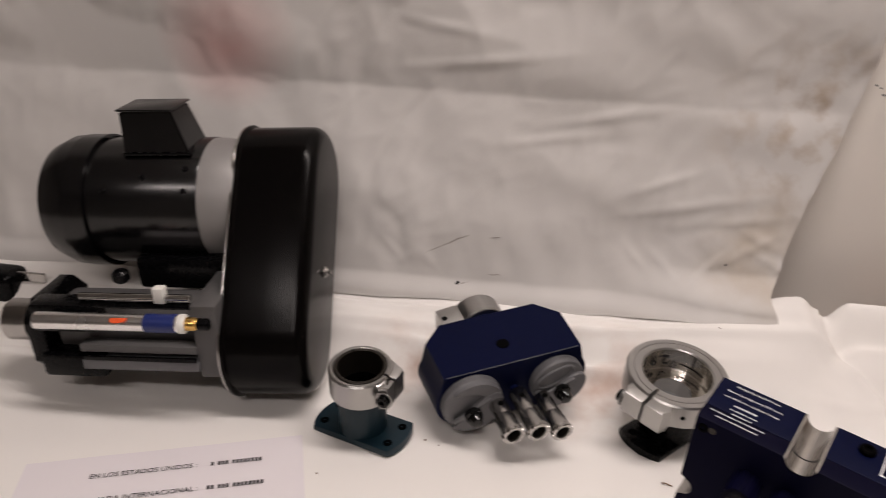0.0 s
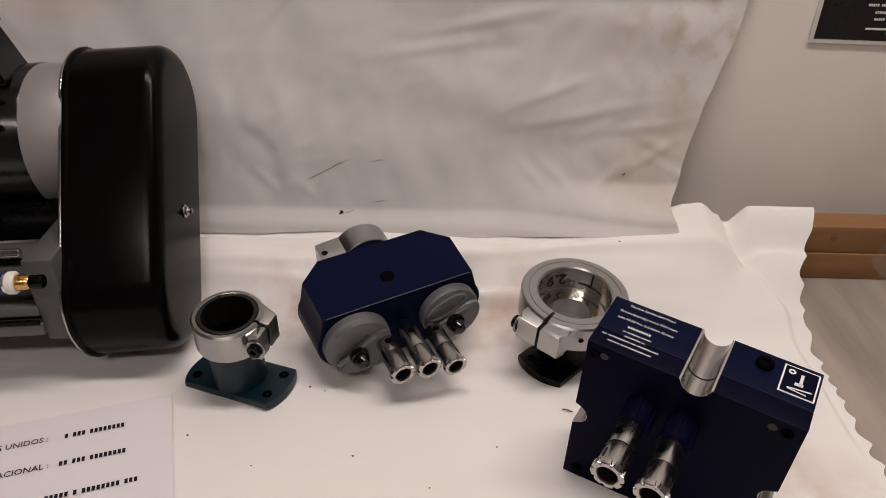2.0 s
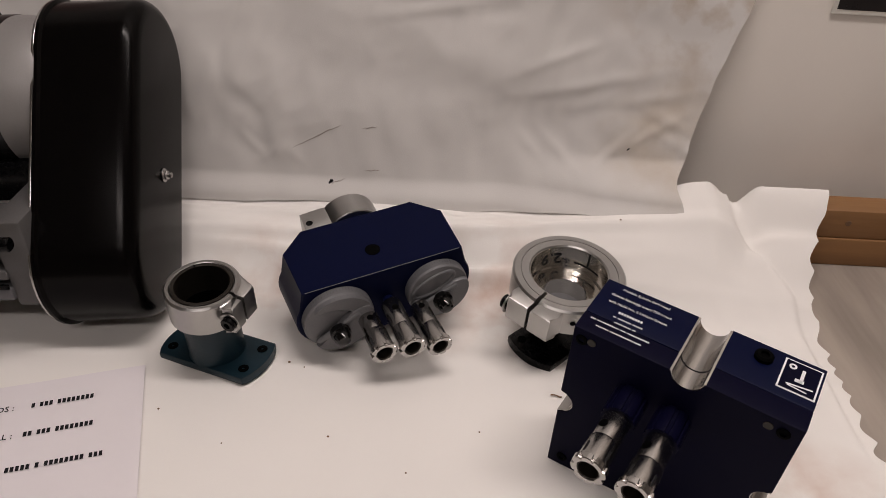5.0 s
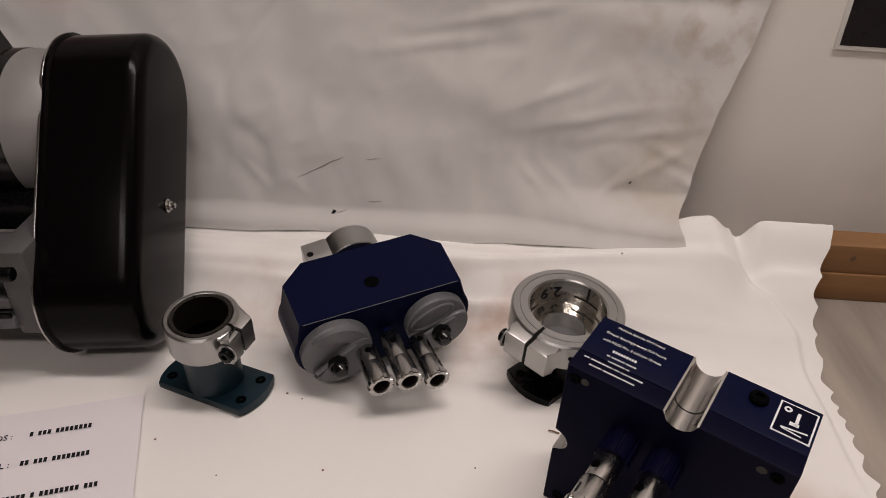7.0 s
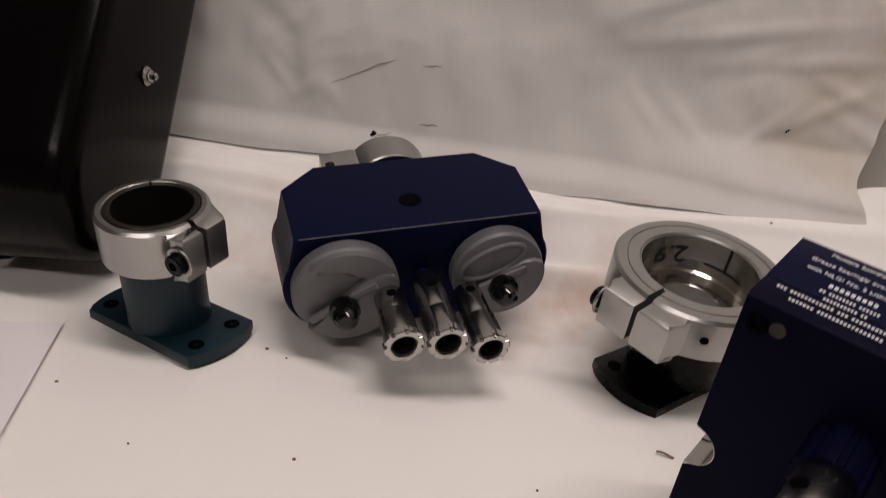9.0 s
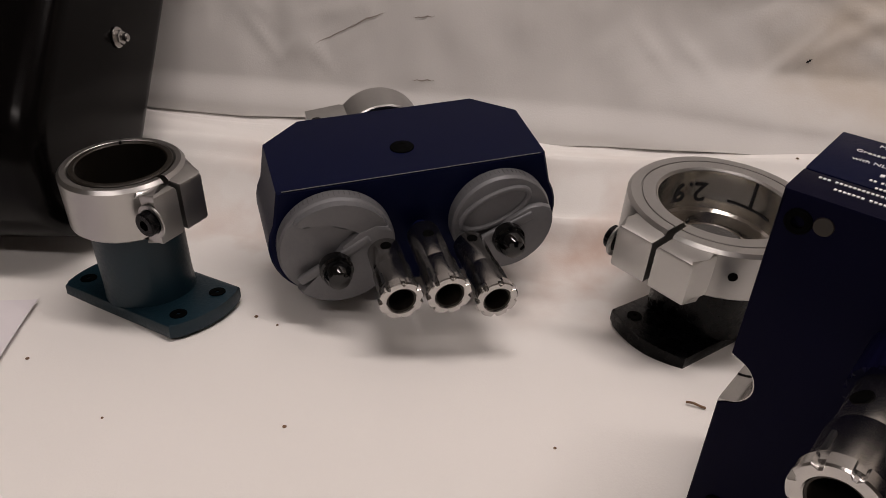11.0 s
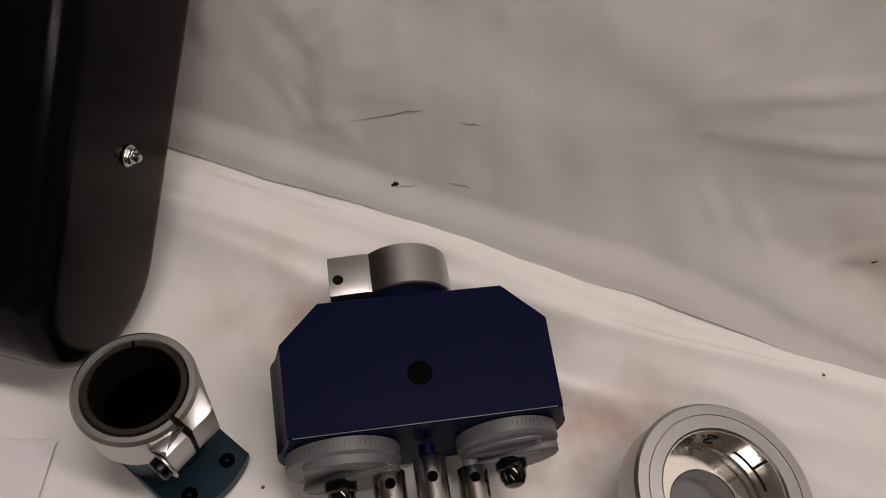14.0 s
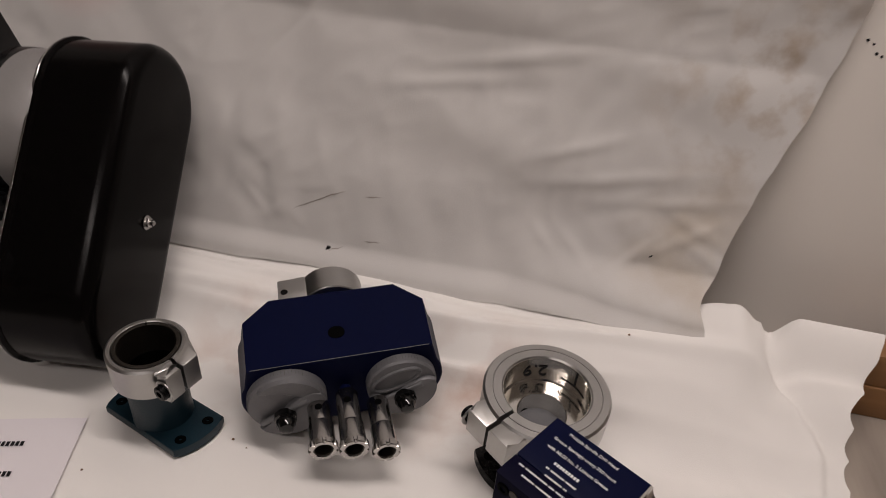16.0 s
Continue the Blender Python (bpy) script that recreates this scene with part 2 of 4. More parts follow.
structure("floor", box(5.2, 3.8, 0.08, (0, -0.73, -0.94), 0), FLOOR, "plain concrete workshop floor")
for fx, fy in ((0.45, 0.62), (-0.2, -0.75)):
    lamp = thing("ceiling_light", "white tube light fixture on the ceiling", "ceiling light", pose(fx, fy, 1.70), "ceiling tube lights")
    part("frame", box(1.26, 0.22, 0.03, (0, 0, -0.012), 0.004), WHITE, lamp)
    part("diffuser", box(1.2, 0.16, 0.006, (0, 0, -0.030), 0.002), DIFFUSER, lamp, "glowing diffuser")

bench = thing("workbench", "pale plywood workbench top with a pine back rail", "workbench", pose(0, 0, 0))
part("benchtop", box(3.0, 1.45, 0.04, (0.1, 0.345, -0.024), 0.003), BENCH, bench, "worn greyish plywood top")
part("back_rail", box(0.94, 0.040, 0.037, (1.005, 1.020, 0.0145), 0.002), PINE, bench, "knotty pine rail", pose(0, 0, 0))
part("back_rail", box(0.94, 0.038, 0.037, (1.005, 1.021, 0.0518), 0.002), PINE, bench, "knotty pine rail")
for lx in (-1.3, 1.5):
    for ly in (-0.3, 1.0):
        part("leg", box(0.07, 0.07, 0.856, (lx, ly, -0.472), 0.003), PINE, bench)
part("knot", rod(0.0035, 0.0008), BROWN, bench, "dark wood knot", pose(0.617, 1.0020, 0.054, 90, 0, 0))


def cloth_height(x, y):
    """Height of the spread cloth: flat in front, rising to the rail at the back, with soft folds."""
    rise = 0.061 * smooth(0.865 - 0.02 * smooth(0.1, 0.4, x), 0.955, y) + 0.004 * smooth(0.955, 0.985, y)
    ridge = 1 - smooth(0.436, 0.480, x)
    rise += 0.024 * smooth(0.18, 0.40, x) * ridge * smooth(0.88, 0.955, y) + 0.013 * smooth(0.38, 0.425, x) * ridge * smooth(0.955, 0.992, y)
    rise += (0.010 * smooth(0.455, 0.470, x) + 0.026 * smooth(0.470, 0.500, x)) * smooth(0.950, 0.992, y)
    rise -= 0.012 * math.exp(-((x - 0.485) / 0.014) ** 2) * math.exp(-((y - 0.945) / 0.018) ** 2)
    fold = noise.noise((x * 3.0, y * 22.0 + x * 5, 1.3)) * 0.0115 * smooth(0.82, 0.90, y) * (1 - smooth(0.965, 0.985, y))
    side = x - 0.522 + 0.058 * smooth(0.885, 0.970, y)
    crease = 0.0060 * smooth(-0.045, 0.0, side) * (1 - smooth(0.0, 0.0045, side)) * smooth(0.66, 0.76, y)
    crease -= 0.004 * smooth(0.47, 0.50, x) * smooth(0.60, 0.9, y) * (1 - smooth(0.93, 0.97, y))
    for y0, s, deep in ((0.886, 0.07, 0.0060), (0.908, -0.05, 0.0065), (0.931, 0.03, 0.0070), (0.955, -0.02, 0.0060)):
        line = y - y0 - s * x - 0.006 * noise.noise((x * 4, y0 * 30, 0))
        crease += deep * math.exp(-(line / 0.0055) ** 2) * (0.55 + 0.9 * noise.noise((x * 3.3, y0 * 50, 5))) * (1 - 0.8 * smooth(0.30, 0.42, x))
    near = 1 - smooth(0.60, 0.66, y)
    ripple = noise.noise((x * 5, y * 7, 4.0)) * 0.0012 + (0.35 - abs(noise.noise((x * 13 + y * 8, y * 5 - x * 6, 7.0)))) * 0.010 * smooth(0.38, 0.47, x) * (1 - smooth(0.85, 0.93, y))
    ripple += (0.4 - abs(noise.noise((x * 9 - y * 4, y * 3, 9.0)))) * 0.007 * near * smooth(0.2, 0.35, x)
    return max(rise + fold + crease + ripple, -0.0015) + 0.0005


def cloth_edge(y):
    wave = 0.0060 * abs(math.sin(y * 120 + 3 * noise.noise((y * 14, 0, 0)))) + 0.0030 * noise.noise((y * 60, 0, 0)) + 0.005 * noise.noise((y * 9, 3, 0))
    return 0.538 + 0.012 * smooth(0.62, 0.95, y) + 0.026 * smooth(0.90, 1.0, y) - wave * (1 - smooth(0.95, 0.985, y))


def tablecloth():
    bm = bmesh.new()
    nx, ny = 260, 330
    rows = []
    for j in range(ny + 1):
        y = -0.1 + 1.092 * (j / ny) ** 0.75
        e = cloth_edge(y)
        row = []
        for i in range(nx + 1):
            u = i / nx
            x = -1.15 + (e + 1.15) * (1 - (1 - u) ** 1.25)
            row.append(bm.verts.new((x, y, cloth_height(x, y))))
        rows.append(row)
    for p, q in zip(rows, rows[1:]):
        for i in range(nx):
            bm.faces.new((p[i], p[i + 1], q[i + 1], q[i]))
    ob = part("tablecloth", bm, CLOTH, None, sharp=180)
    s = ob.modifiers.new("thickness", "SOLIDIFY")
    s.thickness, s.offset = 0.0012, -1
    return tagged(ob, "creased white cotton cloth with a ragged edge on the workbench", "cloth")


tablecloth()


def drape_y(x, z):
    """How far back the hanging cloth lies at a height."""
    y = 0.984 + 0.30 * (min(z, 0.32) - 0.07) - 0.010 * smooth(0.090, 0.068, z) - 0.034 * smooth(0.20, 0.40, x) * smooth(0.125, 0.090, z)
    y += 0.012 * noise.noise((x * 3.1 + z * 2, z * 4.2, 2.0)) + 0.0045 * noise.noise((x * 8 - z * 3, z * 9 + x * 3, 6.0))
    diag = noise.noise(((x - 0.9 * z) * 5.0, (z + 0.35 * x) * 16.0, 5.0))
    y += 0.0045 * diag + 0.0034 * abs(noise.noise(((x + 0.3 * z) * 17, (z - 0.3 * x) * 9, 8.0))) + 0.0018 * abs(noise.noise(((x - 0.8 * z) * 30, (z + 0.6 * x) * 22, 3.0)))
    y += 0.0018 * smooth(0.16, 0.0, abs(noise.noise(((x + 0.5 * z) * 6, (z - 0.45 * x) * 11, 14.0)))) * smooth(-0.1, 0.3, noise.noise((x * 5, z * 6, 21.0)))
    low = smooth(0.20, 0.09, z)
    y += low * (0.0070 * noise.noise(((x + 0.25 * z) * 26, z * 9, 11.0)))
    for cx, cz, ln, lean in ((0.37, 0.15, 0.05, 1.5), (0.30, 0.20, 0.08, 0.5), (0.12, 0.27, 0.06, 0.35), (0.02, 0.36, 0.09, 0.3), (-0.08, 0.12, 0.03, -2.5), (0.42, 0.13, 0.05, -1.2), (0.33, 0.13, 0.05, 2.5), (0.27, 0.125, 0.035, -2.2), (0.235, 0.13, 0.03, -2.6), (0.385, 0.165, 0.03, -1.0), (0.36, 0.185, 0.05, 0.4), (0.26, 0.225, 0.05, 0.9), (-0.055, 0.115, 0.022, 2.6), (-0.03, 0.11, 0.02, -2.8), (0.18, 0.30, 0.07, 0.5), (-0.02, 0.40, 0.06, -0.4)):
        u = (x - cx) + (z - cz) * lean * 0.4
        w = (z - cz) - (x - cx) * lean * 0.4
        y -= 0.0022 * math.exp(-(u / ln) ** 2 - (w / 0.0065) ** 2)
    rest = 0.984 + 0.30 * (min(z, 0.32) - 0.07) - 0.010 * smooth(0.090, 0.068, z) - 0.034 * smooth(0.20, 0.40, x) * smooth(0.125, 0.090, z)
    return min(rest + (y - rest) * (0.22 + 0.78 * smooth(0.06, 0.15, z)), 1.066)


def drape_edge(z):
    return 0.410 + 0.073 * smooth(0.09, 0.40, z) + 0.05 * smooth(0.4, 1.1, z) + 0.0025 * noise.noise((z * 30, 0, 2)) - 0.02 * math.exp(-((z - 0.105) / 0.012) ** 2) * 0.5


def backdrop():
    bm = bmesh.new()
    nx, nz = 420, 280
    rows = []
    for j in range(nz + 1):
        v = (j / nz) ** 1.2
        row = []
        for i in range(nx + 1):
            u = i / nx
            x0 = -1.35 + 1.78 * (1 - (1 - u) ** 1.2)
            foot = 0.060 + 0.015 * smooth(0.15, 0.40, x0) + 0.005 * math.exp(-((x0 - 0.01) / 0.07) ** 2) + 0.0012 * noise.noise((x0 * 6, 0, 0))
            z = foot + (1.15 - foot) * v
            x = -1.35 + (drape_edge(z) + 1.35) * (1 - (1 - u) ** 1.2)
            row.append(bm.verts.new((x, drape_y(x, z), z)))
        rows.append(row)
    for p, q in zip(rows, rows[1:]):
        for i in range(nx):
            bm.faces.new((p[i], p[i + 1], q[i + 1], q[i]))
    ob = part("backdrop_cloth", bm, DRAPE, None, sharp=180)
    s = ob.modifiers.new("thickness", "SOLIDIFY")
    s.thickness, s.offset = 0.0014, -1
    return tagged(ob, "wrinkled stained white cloth hung on the wall behind", "cloth")


drape = backdrop()


def smudge(points, w):
    """A thin dark scuff lying on the hanging cloth."""
    bm = bmesh.new()
    lo, hi = [], []
    n = len(points)
    for i, (x, z) in enumerate(points):
        t = w * math.sin(math.pi * (i + 0.3) / (n - 0.4))
        y = drape_y(x, z) - 0.0022
        lo.append(bm.verts.new((x, y, z - t / 2)))
        hi.append(bm.verts.new((x, y, z + t / 2)))
    for i in range(n - 1):
        bm.faces.new((lo[i], lo[i + 1], hi[i + 1], hi[i]))
    return bm


def streak(x0, z0, x1, z1, w, n=9):
    return smudge([(x0 + (x1 - x0) * i / n, z0 + (z1 - z0) * i / n + 0.0015 * noise.noise((i * 0.7, x0 * 40, 0))) for i in range(n + 1)], w)


for x0, z0, x1, z1, w in ((0.007, 0.083, 0.0125, 0.0845, 0.0095), (0.008, 0.083, 0.026, 0.087, 0.0012), (-0.035, 0.120, 0.000, 0.138, 0.0010), (-0.012, 0.132, 0.022, 0.148, 0.0014), (0.045, 0.145, 0.062, 0.147, 0.0012), (0.048, 0.098, 0.066, 0.099, 0.0012), (0.345, 0.132, 0.349, 0.135, 0.0022)):
    part("scuff_mark", streak(x0, z0, x1, z1, w), INK if w > 0.002 else SCUFF, drape, "dark scuff on the cloth")
for sx, sy, r in ((-0.098, 0.695, 0.0011), (0.059, 0.674, 0.0011), (0.004, 0.766, 0.0013), (0.020, 0.760, 0.0008), (0.338, 0.941, 0.0012), (0.03, 0.60, 0.001), (0.13, 0.64, 0.0008), (-0.03, 0.66, 0.0007), (0.19, 0.69, 0.0008)):
    tagged(part("lint_speck", rod(r, 0.0007, 0.0002, 8), BROWN, None, "", pose(sx, sy, cloth_height(sx, sy) - 0.0001)), "tiny dark lint speck on the white cloth", "speck", "lint specks on the cloth")
tagged(part("dry_stem", tube([(0.256 + 0.010 * i / 5, 0.741 - 0.002 * i / 5, 0.0016 + cloth_height(0.26, 0.74) + 0.0006 * math.sin(i)) for i in range(6)], 0.0007, 8), BROWN), "small dry brown stem lying on the white cloth", "debris")


# ---- drill unit with motor and belt guard ----
def obround(w, h, n=18):
    return arc(0, h, w, 0, 180, n) + arc(0, -h, w, 180, 360, n)


def guard_shell(w, h, depth, r):
    """A pan-shaped guard along -x from its closed face at x 0, with a rolled front edge."""
    bm = bmesh.new()
    rings = []
    stations = [(-(r - r * math.sin(a)), r - r * math.cos(a)) for a in [math.pi / 2 * (1 - k / 7) for k in range(8)]]
    stations += [(-depth * 0.55, -0.0005), (-depth + 0.005, -0.001), (-depth + 0.003, -0.004), (-depth, -0.004)]
    for x, inset in stations:
        rings.append([bm.verts.new((x, y, z)) for y, z in obround(w - inset, h)])
    n = len(rings[0])
    for p, q in zip(rings, rings[1:]):
        for k in range(n):
            bm.faces.new((p[k], p[(k + 1) % n], q[(k + 1) % n], q[k]))
    bm.faces.new(rings[0])
    bm.faces.new(rings[-1])
    return bm


def hex_bolt(r, h):
    return slab([(r * math.cos(math.tau * k / 6), r * math.sin(math.tau * k / 6)) for k in range(6)], h, 0.0006)


def drill_unit():
    C = Vector((-0.1405, 0.8893, 0.153))
    G = pose(*C, -38.6, -4.5, 3.0)
    unit = thing("drill_unit", "black electric motor with belt guard and grey drilling spindle", "power drill", pose(C.x, C.y, 0))
    base = pose(C.x, C.y, 0).inverted()
    g = base @ G
    W, H, D = 0.0640, 0.0963, 0.0925
    guard = part("belt_guard", guard_shell(W, H, D, 0.016), SATIN, unit, "satin black oblong pressed guard", g)
    part("guard_rim", slab([(y, z) for y, z in obround(W + 0.0030, H)], 0.0022, 0.0006), STEEL, unit, "bare metal rim", g @ pose(-D - 0.0035, 0, 0) @ Matrix(((0, 0, 1, 0), (1, 0, 0, 0), (0, 1, 0, 0), (0, 0, 0, 1))))
    bolt_at = base @ pose(-0.1380, 0.881, 0.137)
    bolt = part("guard_bolt", hex_bolt(0.0052, 0.004), STEEL, guard, "bright steel nut", bolt_at @ pose(0, 0, 0, 0, 86, 3))
    add_bm = rod(0.0028, 0.008)
    part("stud", add_bm, STEEL, bolt, "threaded stud end", bolt_at @ pose(0, 0, 0, 0, 86, 3))
    part("washer", pipe(0.003, 0.0072, 0.0012, 0.0003, 24), STEEL, guard, "", bolt_at @ pose(-0.0004, 0, 0, 0, 86, 3))
    # motor on the upper end of the guard
    M = base @ Matrix.Translation(G @ Vector((0, -0.006, H - 0.012))) @ pose(0, 0, -0.016, 0, -3.5, 3.0)
    ax = M @ pose(0, 0, 0, 0, -90, 0)
    part("motor_flange", revolve([(0, D), (0.070, D), (0.0725, D + 0.004), (0.0758, D + 0.030), (0.0762, D + 0.042), (0, D + 0.042)], 72), FACEGREY, unit, "grey cast motor face", ax)
    R0 = 0.0770
    part("motor_body", revolve([(0, D + 0.040), (R0 - 0.001, D + 0.040), (R0, D + 0.042), (R0, D + 0.183), (0, D + 0.183)], 96), BLACK, unit, "glossy black rolled motor shell", ax)
    part("fan_cover", revolve([(0, D + 0.178), (R0 + 0.0025, D + 0.178), (R0 + 0.003, D + 0.181), (R0 + 0.003, D + 0.214), (R0 - 0.006, D + 0.234), (R0 - 0.022, D + 0.240), (0, D + 0.240)], 96), BLACK, unit, "black fan cover", ax)
    part("seam", revolve([(R0 + 0.002, D + 0.174), (R0 + 0.0045, D + 0.174), (R0 + 0.0045, D + 0.2), (R0 + 0.002, D + 0.2)], 96), BLACK, unit, "", ax)
    for x, a in ((-D - 0.055, 28), (-D - 0.105, 40), (-D - 0.055, 48), (-D - 0.15, 28)):
        part("motor_screw", rod(0.0035, 0.003, 0.001, 16), RUBBER, unit, "", M @ pose(x, 0, 0, 90 - a, 0, 0) @ pose(0, 0, R0 - 0.001))
    # terminal box on top
    jb = M @ pose(-D - 0.092, -0.010, R0 - 0.006) @ Matrix.Scale(0.78, 4)
    hw = 0.05
    body = bmesh.new()
    lo = [body.verts.new(v) for v in ((-hw, -0.036, 0), (hw, -0.036, 0), (hw, 0.036, 0), (-hw, 0.036, 0))]
    hi = [body.verts.new(v) for v in ((-hw, -0.030, 0.062), (hw - 0.020, -0.030, 0.062), (hw - 0.020, 0.030, 0.062), (-hw, 0.030, 0.062))]
    body.faces.new(lo[::-1])
    body.faces.new(hi)
    for i in range(4):
        body.faces.new((lo[i], lo[(i + 1) % 4], hi[(i + 1) % 4], hi[i]))
    bmesh.ops.bevel(body, geom=body.edges[:], offset=0.002, segments=2, affect="EDGES")
    tbox = part("terminal_box", body, BLACK, unit, "black pressed terminal box", jb)
    part("lid", box(0.086, 0.068, 0.003, (-0.0095, 0, 0.0645), 0.001), BLACK, tbox, "", jb)
    part("gasket", box(0.104, 0.078, 0.005, (0, 0, 0.0005), 0.001), RUBBER, tbox, "", jb)
    # drilling spindle on the lower end of the guard
    S = base @ Matrix.Translation(G @ Vector((0, 0, -H))) @ pose(0, -0.004, 0.020, 0, -3.0, 3.0)
    part("gear_plate", box(0.030, 0.112, 0.092, (-D - 0.017, 0.004, 0.004), 0.004), PRIMER, unit, "grey cast end plate", S)
    part("neck", box(0.11, 0.04, 0.04, (-D - 0.075, 0.052, 0.044), 0.006), RUBBER, unit, "dark grey web below the motor", S)
    x0 = -D - 0.030
    part("quill_housing", rod(0.038, 0.170, 0.002, 64), PRIMER, unit, "grey quill housing", S @ pose(x0, 0.004, -0.004, 0, -90, 0))
    part("guide_bar", box(0.135, 0.020, 0.013, (x0 - 0.0675, -0.046, -0.026), 0.002), CAST, unit, "", S)
    part("guide_bar", box(0.135, 0.016, 0.010, (x0 - 0.0675, -0.046, -0.006), 0.002), PRIMER, unit, "", S)
    part("groove", box(0.13, 0.003, 0.005, (x0 - 0.066, -0.0560, -0.0165), 0.0005), RUBBER, unit, "", S)
    part("stop_rod", rod(0.0042, 0.125), STEEL, unit, "bright stop rod", S @ pose(x0, -0.046, 0.056, 0, -90, 0))
    part("stop_rod", rod(0.0040, 0.125), RUBBER, unit, "black rod", S @ pose(x0 - 0.002, -0.046, 0.046, 0, -90, 0))
    part("stop_block", box(0.012, 0.011, 0.018, (x0 - 0.033, -0.046, 0.060), 0.001), WHITE, unit, "white plastic stop block", S)
    part("limit_knob", rod(0.009, 0.014, 0.003), RUBBER, unit, "black knob", S @ pose(x0 - 0.082, -0.030, 0.066))
    # black end bracket
    oct_ = [(u * 0.82, v * 0.80) for u, v in [(-0.060, -0.030), (-0.036, -0.058), (0.036, -0.058), (0.060, -0.030), (0.060, 0.030), (0.036, 0.058), (-0.036, 0.058), (-0.060, 0.030)]]
    turn = Matrix(((0, 0, 1, 0), (1, 0, 0, 0), (0, 1, 0, 0), (0, 0, 0, 1)))
    part("end_bracket", slab(oct_, 0.020, 0.002), RUBBER, unit, "black eight-sided end bracket", S @ pose(x0 - 0.196, 0, -0.004) @ turn)
    part("bracket_jaw", box(0.075, 0.030, 0.036, (x0 - 0.148, -0.038, 0.030), 0.006), RUBBER, unit, "", S)
    part("bracket_jaw", box(0.075, 0.030, 0.030, (x0 - 0.148, -0.040, -0.030), 0.006), RUBBER, unit, "", S)
    part("nose", revolve([(0, 0), (0.022, 0), (0.022, 0.02), (0.0245, 0.022), (0.0245, 0.05), (0.019, 0.056), (0, 0.056)], 48), STEEL, unit, "bright spindle nose", S @ pose(x0 - 0.192, -0.004, 0, 0, -90, 0))
    # damper in front
    dm = S @ pose(x0 + 0.020, -0.072, 0.040, 0, -90, 0)
    damper = part("damper", rod(0.0095, 0.165, 0.001, 40), CHROME, unit, "chrome hydraulic damper tube", dm @ pose(0, 0, 0.018))
    part("damper_label", pipe(0.0093, 0.0099, 0.034, 0.0001, 40), BLUE, damper, "blue label", dm @ pose(0, 0, 0.026))
    part("damper_collar", rod(0.0105, 0.009, 0.002, 40), WHITE, damper, "white plastic collar", dm @ pose(0, 0, 0.016))
    part("sticker", slab(arc(0, 0, 0.009, 0, 360, 24)[:-1], 0.0006, 0), ORANGE, damper, "round orange sticker", dm @ pose(0.0075, -0.0062, 0.086, 0, 0, 0) @ pose(0, 0, 0, 50, 0, 0) @ pose(0, 0, 0, 0, 90, 0))
    part("tip", revolve([(0, 0), (0.006, 0), (0.0072, 0.003), (0.0072, 0.014), (0, 0.014)], 32), BRASS, damper, "brass tip", dm @ pose(0, 0, 0.004))
    part("tip_stop", rod(0.0065, 0.012, 0.001, 24), RUBBER, damper, "black rubber stop", dm @ pose(0, 0, -0.008))
    # feet under the unit
    for fx, fy in ((-D - 0.02, 0.0), (-D - 0.215, 0.0)):
        wx = S @ Vector((fx, fy, -0.045))
        part("foot", box(0.02, 0.04, max(0.012, wx.z + 0.012), (wx.x, wx.y + 0.03, wx.z / 2 + 0.0075), 0.002), RUBBER, unit)


drill_unit()

cord = thing("power_cord", "black rubber cord with a moulded plug behind the drill", "cord", pose(-0.62, 0.93, 0))
part("lead", tube([(-0.30 + 0.30 * i / 12, 0.02 * math.sin(i / 3), 0.012 + cloth_height(-0.62, 0.93) + 0.012 * math.sin(i / 4)) for i in range(13)], 0.0065), RUBBER, cord)
part("plug", box(0.085, 0.045, 0.052, (-0.005, 0, 0.045), 0.012, 3), RUBBER, cord, "black moulded plug")
part("prong", box(0.04, 0.004, 0.014, (0.055, 0, 0.062), 0.001), STEEL, cord, "flat steel prong")


# ---- flanged stands with clamping rings ----
def flats_plate(r, off, n=14):
    """A round plate with two straight sides, at y = -off and y = off."""
    a = math.degrees(math.asin(off / r))
    return arc(0, 0, r, -a, a, n) + arc(0, 0, r, 180 - a, 180 + a, n)


